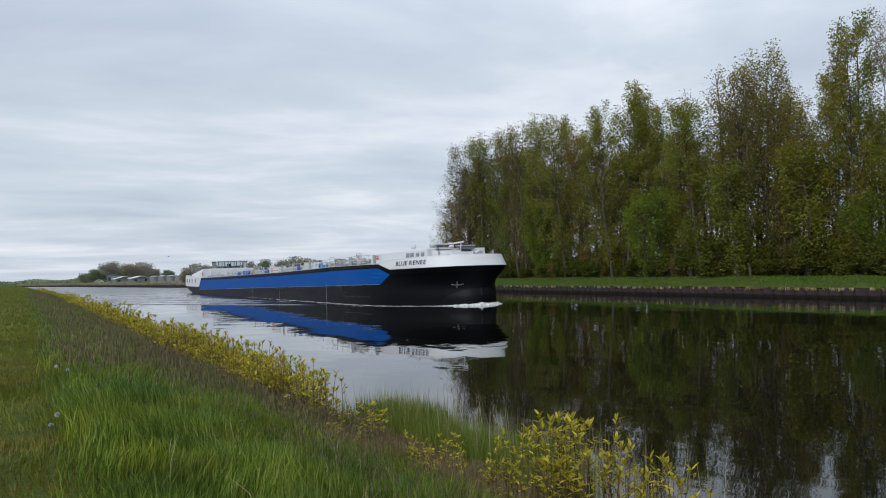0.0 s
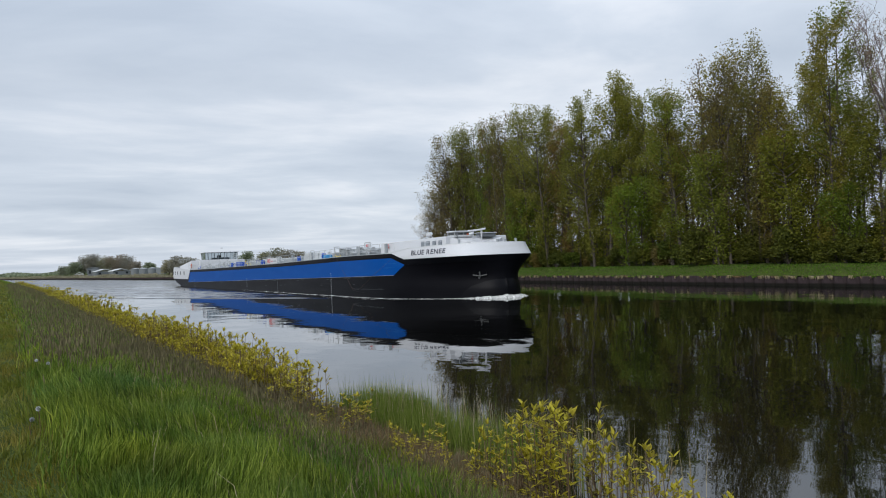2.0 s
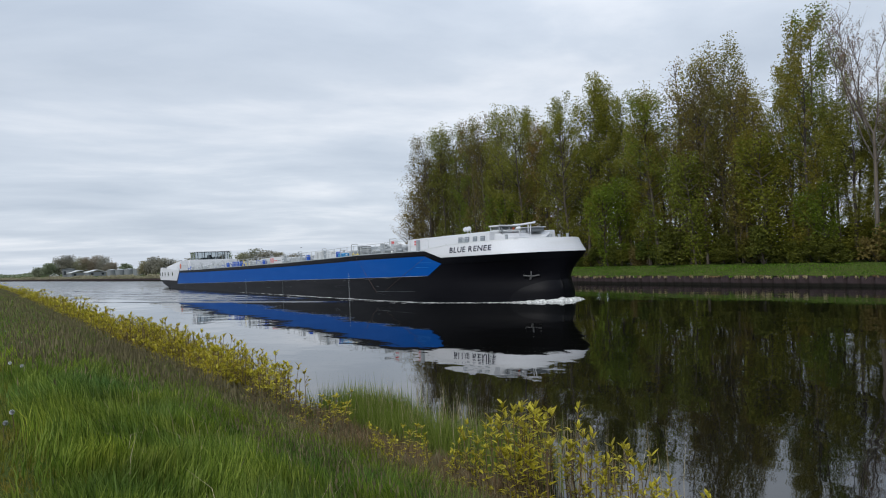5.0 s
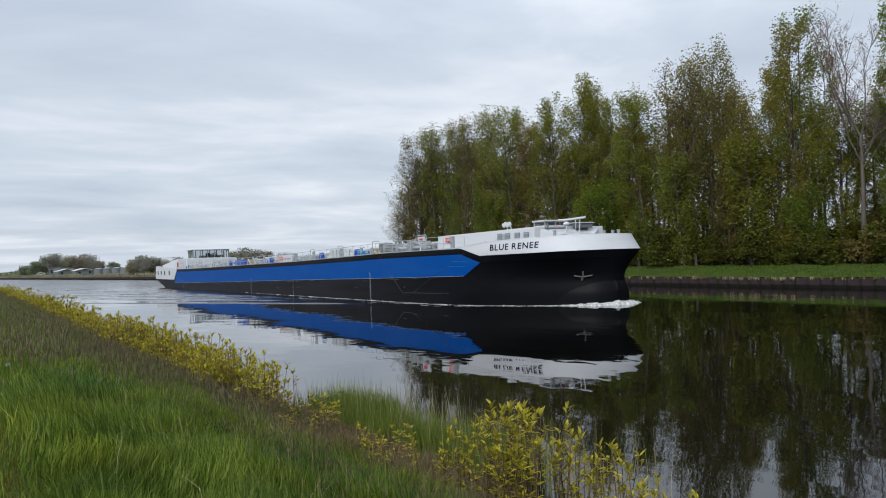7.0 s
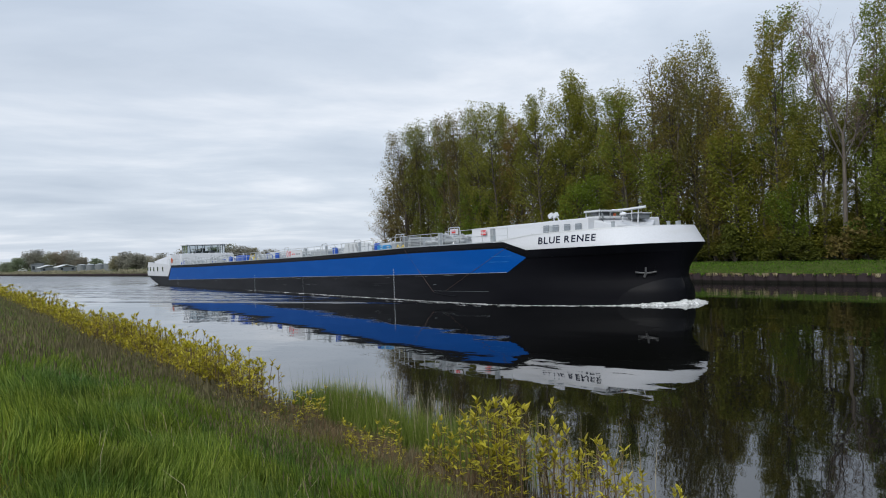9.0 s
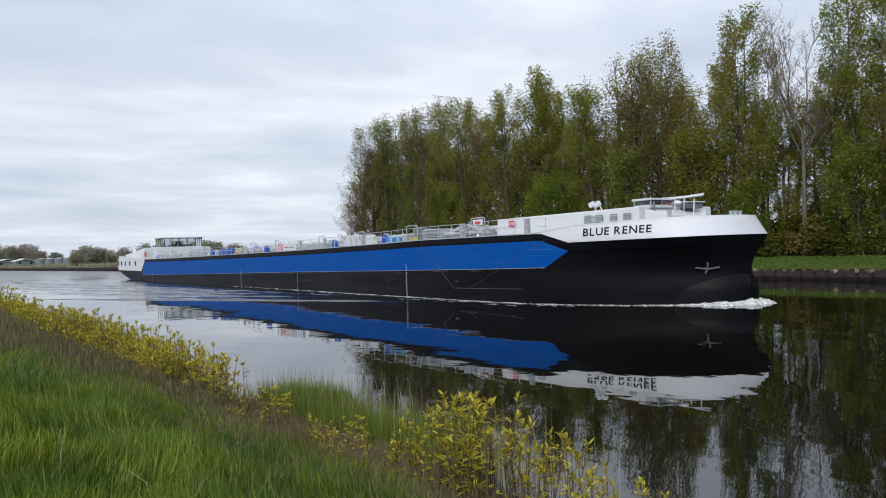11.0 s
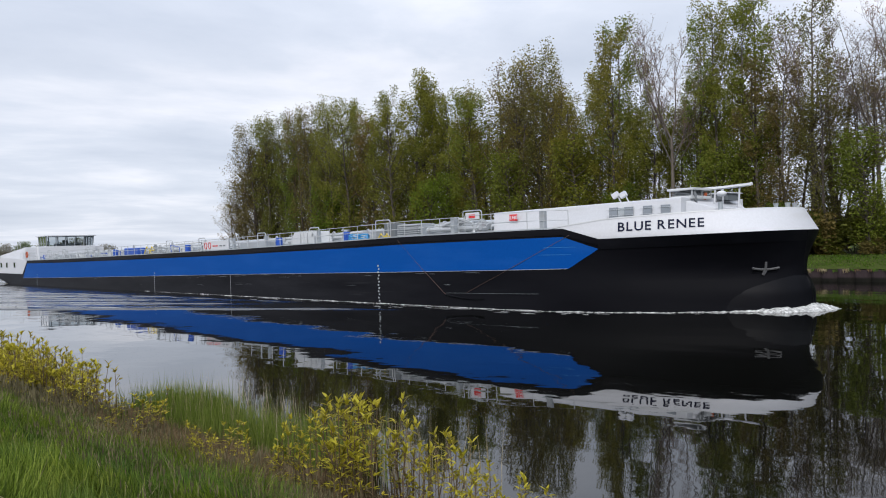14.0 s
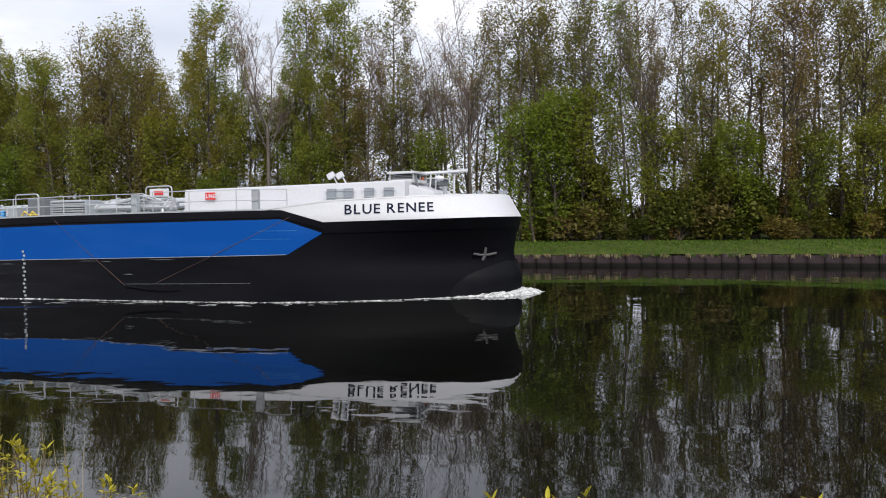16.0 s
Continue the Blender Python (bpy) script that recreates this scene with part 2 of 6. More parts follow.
M_STEM = bark("reddish_brown_stem", (0.060, 0.034, 0.022), (0.12, 0.085, 0.035))
M_LEAF = foliage("poplar_leaves", (0.118, 0.130, 0.022), (0.156, 0.168, 0.030), (0.200, 0.212, 0.044), 0.5)
M_LEAFBROWN = foliage("bronze_young_leaves", (0.118, 0.096, 0.032), (0.155, 0.128, 0.044), (0.195, 0.164, 0.060), 0.5)
M_BUD = foliage("pinkish_tree_buds", (0.11, 0.080, 0.060), (0.165, 0.122, 0.092), (0.23, 0.175, 0.13), 0.4)
M_YOUNG = foliage("fresh_green_leaves", (0.085, 0.112, 0.014), (0.135, 0.170, 0.022), (0.19, 0.225, 0.040), 0.5)
M_BUSH = foliage("undergrowth_leaves", (0.036, 0.047, 0.008), (0.066, 0.080, 0.013), (0.108, 0.122, 0.022), 0.4)
# air haze is mixed into this colour: paler and greyer than the leaves
M_FARLEAF = foliage("haze_paled_foliage", (0.15, 0.152, 0.13), (0.205, 0.205, 0.178), (0.265, 0.26, 0.225), 0.45)
M_GRASS = foliage("green_grass_blades", (0.044, 0.072, 0.008), (0.112, 0.172, 0.016), (0.27, 0.335, 0.06), 0.4, 0.5, False, patches=((0.45, (0.55, 0.80, 1.5), 0.9), (0.37, (1.5, 1.38, 0.8), 0.9), (1.3, (0.62, 0.68, 0.8), 0.7), (0.8, (1.15, 0.88, 0.9), 0.4)))
M_VERGE = foliage("verge_grass_blades", (0.034, 0.078, 0.006), (0.070, 0.146, 0.009), (0.112, 0.195, 0.017), 0.35, 0.3, False)
M_MOWN = foliage("short_grass_blades", (0.088, 0.110, 0.012), (0.140, 0.160, 0.020), (0.21, 0.215, 0.042), 0.4, 0.5, False, patches=((0.7, (1.15, 0.8, 1.1), 0.8), (1.5, (0.62, 0.7, 0.8), 0.7)))
M_SEED = foliage("purple_brown_seed_heads", (0.072, 0.064, 0.034), (0.122, 0.106, 0.056), (0.195, 0.168, 0.095), 0.3, 0.5, False)
M_STRAW = foliage("dry_straw", (0.22, 0.18, 0.10), (0.32, 0.27, 0.16), (0.42, 0.37, 0.25), 0.3, 0.5, False)
M_STRAWD = foliage("brown_dead_stalks", (0.10, 0.065, 0.035), (0.17, 0.12, 0.06), (0.26, 0.20, 0.11), 0.25, 0.5, False)
M_REED = foliage("reed_blades", (0.070, 0.105, 0.014), (0.135, 0.180, 0.030), (0.23, 0.26, 0.07), 0.45, 0.5, False)
M_YLEAF = foliage("yellow_green_leaves", (0.16, 0.142, 0.012), (0.35, 0.305, 0.020), (0.56, 0.50, 0.055), 0.4, 0.5, False, 0.45, patches=((0.6, (0.88, 0.70, 0.8), 0.6),))


# ---------------------------------------------------------------- mesh helpers
def mesh_of(name, verts, faces, mat, smooth=False):
    """A mesh from numpy or plain lists; faces all of one size when given as an array."""
    me = bpy.data.meshes.new(name)
    if isinstance(faces, np.ndarray):
        k = faces.shape[1]
        me.vertices.add(len(verts))
        me.vertices.foreach_set("co", np.asarray(verts, np.float32).ravel())
        me.loops.add(faces.size)
        me.loops.foreach_set("vertex_index", faces.astype(np.int32).ravel())
        me.polygons.add(len(faces))
        me.polygons.foreach_set("loop_start", np.arange(0, faces.size, k, dtype=np.int32))
        me.update(calc_edges=True)
    else:
        me.from_pydata([tuple(v) for v in verts], [], faces)
        me.update()
    if smooth:
        me.polygons.foreach_set("use_smooth", [True] * len(me.polygons))
    me.materials.append(mat)
    return me


def part(name, bm, material, parent, label="", smooth=False):
    me = bpy.data.meshes.new(name)
    bmesh.ops.recalc_face_normals(bm, faces=bm.faces)
    bm.to_mesh(me)
    bm.free()
    if smooth:
        me.polygons.foreach_set("use_smooth", [True] * len(me.polygons))
    me.materials.append(material)
    ob = new(name, me)
    ob.parent = parent
    if label:
        ob["label"] = label
    return ob


def empty(name, m, label, category, group="", kind=""):
    ob = new(name)
    ob.empty_display_size = 0.2
    ob.matrix_basis = m
    return tagged(ob, label, category, group, kind)


def box(bm, x0, x1, y0, y1, z0, z1, bevel=0.0):
    vs = [bm.verts.new((x, y, z)) for x in (x0, x1) for y in (y0, y1) for z in (z0, z1)]
    fs = [bm.faces.new([vs[i] for i in f]) for f in ((0, 1, 3, 2), (4, 6, 7, 5), (0, 4, 5, 1), (2, 3, 7, 6), (0, 2, 6, 4), (1, 5, 7, 3))]
    if bevel:
        es = list({e_ for f_ in fs for e_ in f_.edges})
        bmesh.ops.bevel(bm, geom=es, offset=bevel, segments=2, affect="EDGES", profile=0.6)
    return bm


def tube(bm, pts, r, n=6, r_end=None, cap=True):
    """A round bar along points, tapering to r_end."""
    pts = [Vector(p) for p in pts]
    rings = []
    for i, p in enumerate(pts):
        d = (pts[min(i + 1, len(pts) - 1)] - pts[max(i - 1, 0)]).normalized()
        a = d.orthogonal().normalized()
        b = d.cross(a)
        rr = r if r_end is None else r + (r_end - r) * i / (len(pts) - 1)
        rings.append([bm.verts.new(p + (a * math.cos(k * math.tau / n) + b * math.sin(k * math.tau / n)) * rr) for k in range(n)])
    # keep rings aligned
    for i in range(len(rings) - 1):
        A, B = rings[i], rings[i + 1]
        off = min(range(n), key=lambda o: (A[0].co - B[o].co).length)
        rings[i + 1] = B = B[off:] + B[:off]
        if n > 2 and (A[1].co - B[1].co).length > (A[1].co - B[-1].co).length:
            rings[i + 1] = B = [B[0]] + B[:0:-1]
        for k in range(n):
            bm.faces.new((A[k], A[(k + 1) % n], B[(k + 1) % n], B[k]))
    if cap:
        bm.faces.new(rings[0][::-1])
        bm.faces.new(rings[-1])
    return bm


def lerp_table(x, xs, ys):
    return float(np.interp(x, xs, ys))


# ---------------------------------------------------------------- canal, banks, fields
BEND_Y = [-400, 130, 222, 320, 458, 611, 900, 1500, 4000]
NEAR_DX = [0, 0, -1.0, -3.5, -13, -32, -90, -260, -1100]
FAR_DX = [0, 0, -8.0, -20, -34, -58, -112, -280, -1120]
FAR_X = 59.4


def near_dx(y):
    return lerp_table(y, BEND_Y, NEAR_DX)


def far_dx(y):
    return lerp_table(y, BEND_Y, FAR_DX)


def bank_z(x):
    """Height of the near bank at x metres from the camera's line."""
    return lerp_table(x, [-60, -1.0, 0.6, 1.6, 2.6, 4.0, 5.5, 7.0, 8.2, 10], [2.1, 2.02, 2.0, 1.86, 1.52, 0.98, 0.46, 0.02, -0.45, -1.2])


STEPS_Y = sorted(set([-300, -150, -80, -40, -20] + list(range(-10, 60, 1)) + list(range(60, 140, 4)) + list(range(140, 640, 20)) + [700, 800, 900, 1100, 1300, 1500, 2200, 4000]))


def build_near_bank():
    xs = [-1500, -300, -60, -20, -8, -4, -2, -1, -0.4, 0.2, 0.6, 1, 1.4, 1.8, 2.2, 2.6, 3, 3.5, 4, 4.5, 5, 5.5, 6, 6.5, 7, 7.6, 8.2, 10]
    verts, faces = [], []
    for y in STEPS_Y:
        for x in xs:
            wob = 0.35 * noise.noise((x * 0.3, y * 0.25, 2.0)) if 3 < x < 8.5 else 0
            bump = 0.05 * noise.noise((x * 1.3, y * 1.1, 7.0)) if -3 < x < 8 else 0
            verts.append((x + near_dx(y) + wob, y, bank_z(x) + bump))
    n = len(xs)
    for j in range(len(STEPS_Y) - 1):
        for i in range(n - 1):
            a = j * n + i
            faces.append((a, a + 1, a + n + 1, a + n))
    ob = new("ground", mesh_of("ground", verts, faces, M_TURF, True))
    tagged(ob, "grassy canal bank sloping down to dark water", "ground", kind="structure")


def build_far_bank():
    prof = [(0.25, 0.88), (0.6, 0.98), (1.5, 1.14), (3.2, 1.47), (5.2, 1.72), (8, 1.8), (30, 1.9), (80, 2.0), (600, 2.0), (3000, 2.0)]
    verts, faces = [], []
    for y in STEPS_Y:
        for i, (dx, z) in enumerate(prof):
            bump = 0.07 * noise.noise((dx * 0.8, y * 0.35, 3.0)) if dx < 12 else 0
            verts.append((FAR_X + far_dx(y) + dx, y, (z + bump) * lerp_table(y, [125, 190], [1.0, 0.38]) + lerp_table(y, [125, 190], [0, 0.45])))
    n = len(prof)
    for j in range(len(STEPS_Y) - 1):
        for i in range(n - 1):
            a = j * n + i
            faces.append((a, a + 1, a + n + 1, a + n))
    ob = new("ground", mesh_of("far_ground", verts, faces, M_TURF, True))
    tagged(ob, "grass verge above the sheet-piled canal edge", "ground", kind="structure")


def build_water():
    verts = [(-1600, -300, 0), (500, -300, 0), (500, 4000, 0), (-1600, 4000, 0)]
    ob = new("water", mesh_of("water", verts, [(0, 1, 2, 3)], M_WATER))
    tagged(ob, "dark calm canal water with soft ripples", "water", kind="structure")


def build_piles():
    """Corrugated steel sheet piling; the stretch opposite the camera in single piles."""
    root = empty("sheet_pile_wall", pose(0, 0, 0), "rusty brown steel sheet piling along the far bank", "retaining wall", kind="structure")
    pitch = 1.12
    prof = [(0.0, 0.22), (0.03, 0.20), (0.09, 0.12), (0.24, 0.04), (0.56, 0.0), (0.88, 0.04), (1.03, 0.12), (1.09, 0.20), (pitch, 0.22)]
    shared = {}
    rnd = random.Random(5)
    for v in range(4):
        top = 0.87 + 0.07 * rnd.uniform(-1, 1)
        vs, fs = [], []
        for dy, dx in prof:
            for z in (-0.5, 0.35, top):
                vs.append((dx - 0.24 + rnd.uniform(-0.012, 0.012), dy, z))
        for i in range(len(prof) - 1):
            for k in range(2):
                a = i * 3 + k
                fs.append((a, a + 3, a + 4, a + 1))
        m = len(vs)
        for dy, dx in prof:
            vs.append((0.28, dy, top))
        for i in range(len(prof) - 1):
            fs.append((i * 3 + 2, i * 3 + 5, m + i + 1, m + i))
        shared[v] = mesh_of("pile", vs, fs, M_PILE)
    y = -40.0
    while y < 130:
        ob = new("pile", shared[rnd.randrange(4)])
        ob.parent = root
        ob.location = (FAR_X + far_dx(y) + 0.25, y, rnd.uniform(-0.03, 0.03))
        y += pitch
    vs, fs = [], []
    while y < 900:
        a = len(vs)
        x = FAR_X + far_dx(y) + 0.25
        x2 = FAR_X + far_dx(y + pitch) + 0.25
        for dy, dx in prof:
            q = x + (x2 - x) * dy / pitch
            vs += [(q + dx - 0.24, y + dy, -0.5), (q + dx - 0.24, y + dy, 0.80), (q + dx + 0.3, y + dy, 0.80)]
        for i in range(len(prof) - 1):
            b = a + 3 * i
            fs += [(b, b + 3, b + 4, b + 1), (b + 1, b + 4, b + 5, b + 2)]
        y += pitch
    far = new("far_piles", mesh_of("far_piles", vs, fs, M_PILE))
    far.parent = root
    far["kind"] = "stuff"


build_near_bank()
build_far_bank()
build_water()
build_piles()

# ---------------------------------------------------------------- the tanker barge
HB, BOW_LEN = 6.9, 15.0
SHIP_X, SHIP_Y = 37.9, 62.95
ZS = [-0.7, 0.0, 0.9, 1.4, 1.95, 2.6, 3.3, 3.74, 4.85]
STEM = [0.36, 0.36, 0.36, 0.46, 0.58, 0.52, 0.38, 0.30, 0.90]
PINCH = [0.53, 0.53, 0.53, 0.55, 0.56, 0.38, 0.12, 0.0, 0.0]


def stern_end(z):
    return lerp_table(z, [-0.7, 0.0, 0.8, 1.6, 3.2, 4.6], [108, 112.5, 117.5, 120.8, 120.4, 119])


def half_width(y, z):
    """Half the hull's breadth at y metres behind the bow and height z."""
    u = min(max((y - lerp_table(z, ZS, STEM)) / BOW_LEN, 0.0), 1.0)
    blunt = 1 + 0.6 * math.exp(-max(y - 0.31, 0.0) / 1.6)
    w = HB * (1 - (1 - u) ** 2) ** 0.5 * blunt * (1 - lerp_table(z, ZS, PINCH) * max(0.0, 1 - y / 9.5) ** 1.8 if y > 0 else 1 - lerp_table(z, ZS, PINCH))
    v = min(max((stern_end(z) - y) / 9.0, 0.0), 1.0)
    return w * (1 - (1 - v) ** 2.6) ** 0.42


def deck_edge(y):
    return lerp_table(y, [-1, 7.95, 9.8, 22, 26.6, 42, 54, 83, 97, 99.2, 125], [3.76, 3.60, 4.16, 4.08, 3.97, 3.67, 3.54, 3.23, 3.14, 1.42, 1.55])


def skin(y, z, out=0.0, side=-1):
    return (side * (half_width(y, z) + out), y, z)


def strip(name, ys, low, high, mat, parent, out=0.012, thick=0.0, rows=4, sides=(-1, 1), label="", bow=False):
    """A panel that follows the hull's side between two heights."""
    verts, faces = [], []
    for side in sides:
        for o in ((out, out - thick) if thick else (out,)):
            base = len(verts)
            for y in ys:
                a, b = low(y), high(y)
                for k in range(rows + 1):
                    z = a + (b - a) * k / rows
                    verts.append(skin(y + lerp_table(z, ZS, STEM) * max(0.0, 1 - y / 4) if bow else y, z, o, side))
            for i in range(len(ys) - 1):
                for k in range(rows):
                    q = base + i * (rows + 1) + k
                    f = (q, q + rows + 1, q + rows + 2, q + 1)
                    faces.append(f if (side < 0) == (o == out) else f[::-1])
        if thick:
            n = len(ys) * (rows + 1)
            b0, b1 = len(verts) - 2 * n, len(verts) - n
            for i in range(len(ys) - 1):
                for k in (0, rows):
                    q = i * (rows + 1) + k
                    r = q + rows + 1
                    faces.append((b0 + q, b0 + r, b1 + r, b1 + q))
    me = mesh_of(name, verts, faces, mat, True)
    me.set_sharp_from_angle(angle=radians(38))
    ob = new(name, me)
    ob.parent = parent
    if label:
        ob["label"] = label
    return ob


def spread(a, b, n, power=1.0):
    return [a + (b - a) * (i / n) ** power for i in range(n + 1)]


def railing(parent, x, y0, y1, z_of, step=1.5, top=0.98, name="railing"):
    """Steel handrail with posts and two bars."""
    bm = bmesh.new()
    n = max(1, round((y1 - y0) / step))
    ys = [y0 + (y1 - y0) * i / n for i in range(n + 1)]
    for y in ys:
        tube(bm, [(x, y, z_of(y)), (x, y, z_of(y) + top)], 0.024, 5)
    for f in (0.55, 1.0):
        tube(bm, [(x, y, z_of(y) + top * f) for y in ys], 0.021, 5)
    return part(name, bm, M_STEEL, parent)


def hoop(parent, x, y, z, w, h, r=0.035, along=True):
    """An inverted-U guard bar with rounded corners."""
    bm = bmesh.new()
    c = 0.14
    prof = [(-w / 2, 0), (-w / 2, h - c), (-w / 2 + c * 0.3, h - c * 0.3), (-w / 2 + c, h), (w / 2 - c, h), (w / 2 - c * 0.3, h - c * 0.3), (w / 2, h - c), (w / 2, 0)]
    tube(bm, [(x, y + a, z + b) if along else (x + a, y, z + b) for a, b in prof], r, 6)
    return part("guard_hoop", bm, M_STEEL, parent)


def valve(parent, x, y, z, s=1.0):
    bm = bmesh.new()
    tube(bm, [(x, y, z), (x, y, z + 0.5 * s)], 0.07 * s, 7)
    pts = [(x + 0.18 * s * math.cos(a * math.tau / 10), y + 0.18 * s * math.sin(a * math.tau / 10), z + 0.52 * s) for a in range(11)]
    tube(bm, pts, 0.022 * s, 4, cap=False)
    tube(bm, [(x - 0.16 * s, y, z + 0.15 * s), (x + 0.16 * s, y, z + 0.15 * s)], 0.13 * s, 8)
    return part("valve", bm, M_STEEL, parent)


def crate(name, parent, x0, x1, y0, y1, z0, z1, mat, label="", bevel=0.04):
    return part(name, box(bmesh.new(), x0, x1, y0, y1, z0, z1, bevel), mat, parent, label)


def sloped_box(name, parent, x, y0, y1, z0, z1, inset, mat, label="", bevel=0.05):
    """A box on the centre line whose sides lean in towards the top; x: (half-width fore, half-width aft)."""
    bm = bmesh.new()
    vs = []
    for y, hw, zt in ((y0, x[0], z1[0]), (y1, x[1], z1[1])):
        for sx in (-1, 1):
            vs.append(bm.verts.new((sx * hw, y, z0)))
        for sx in (-1, 1):
            vs.append(bm.verts.new((sx * (hw - inset), y, zt)))
    for f in ((0, 1, 3, 2), (4, 6, 7, 5), (0, 2, 6, 4), (1, 5, 7, 3), (2, 3, 7, 6), (0, 4, 5, 1)):
        bm.faces.new([vs[i] for i in f])
    bmesh.ops.bevel(bm, geom=list(bm.edges), offset=bevel, segments=2, affect="EDGES", profile=0.6)
    return part(name, bm, mat, parent, label)


def letters(parent, text, y_start, y_end, z_at, size, mat, out=0.03):
    """Raised letters that follow the bow's port side, reading towards the stem."""
    glyphs = []
    for ch in text:
        if ch == " ":
            glyphs.append((None, 0.30 * size))
            continue
        cu = bpy.data.curves.new("letter", "FONT")
        cu.body, cu.size, cu.extrude, cu.offset = ch, size, 0.006, 0.007 * size / 0.5
        cu.resolution_u = 3
        ob = bpy.data.objects.new("letter", cu)
        scene.collection.objects.link(ob)
        bpy.context.view_layer.update()
        deps = bpy.context.evaluated_depsgraph_get()
        me = bpy.data.meshes.new_from_object(ob.evaluated_get(deps))
        bpy.data.objects.remove(ob)
        xs = [v.co.x for v in me.vertices]
        x0, x1 = min(xs), max(xs)
        for v in me.vertices:
            v.co.x -= x0
        me.materials.clear()
        me.materials.append(mat)
        glyphs.append((me, x1 - x0 + 0.11 * size))
    total = sum(w for _, w in glyphs) - 0.11 * size
    k = (y_start - y_end) / total
    pen = 0.0
    for me, w in glyphs:
        if me is not None:
            y = y_start - pen * k
            yb = y - w * k
            z = z_at(y)
            a, b = Vector(skin(y, z + 0.15, out)), Vector(skin(yb, z + 0.15, out))
            ex = (b - a).normalized()
            lo_, hi_ = Vector(skin(y, z, out)), Vector(skin(y, z + 0.4, out))
            ey = (hi_ - lo_).normalized()
            ez = ex.cross(ey).normalized()
            ey = ez.cross(ex)
            m = Matrix((ex, ey, ez)).transposed().to_4x4()
            m.translation = lo_
            ob = new("letter", me)
            ob.parent = parent
            ob.matrix_basis = m @ Matrix.Diagonal((k, 1, 1, 1))
        pen += w


def plain_letters(parent, text, origin, size, mat):
    """Small letters on an upright board that faces the near bank."""
    pen = 0.0
    for ch in text:
        cu = bpy.data.curves.new("letter", "FONT")
        cu.body, cu.size, cu.extrude, cu.offset, cu.resolution_u = ch, size, 0.004, 0.008, 3
        ob = bpy.data.objects.new("letter", cu)
        scene.collection.objects.link(ob)
        bpy.context.view_layer.update()
        me = bpy.data.meshes.new_from_object(ob.evaluated_get(bpy.context.evaluated_depsgraph_get()))
        bpy.data.objects.remove(ob)
        xs = [v.co.x for v in me.vertices]
        me.materials.clear()
        me.materials.append(mat)
        o = new("letter", me)
        o.parent = parent
        m = Matrix(((0, 0, -1), (-1, 0, 0), (0, 1, 0))).to_4x4()
        m.translation = (origin[0], origin[1] - pen, origin[2])
        o.matrix_basis = m
        pen += max(xs) + 0.08 * size


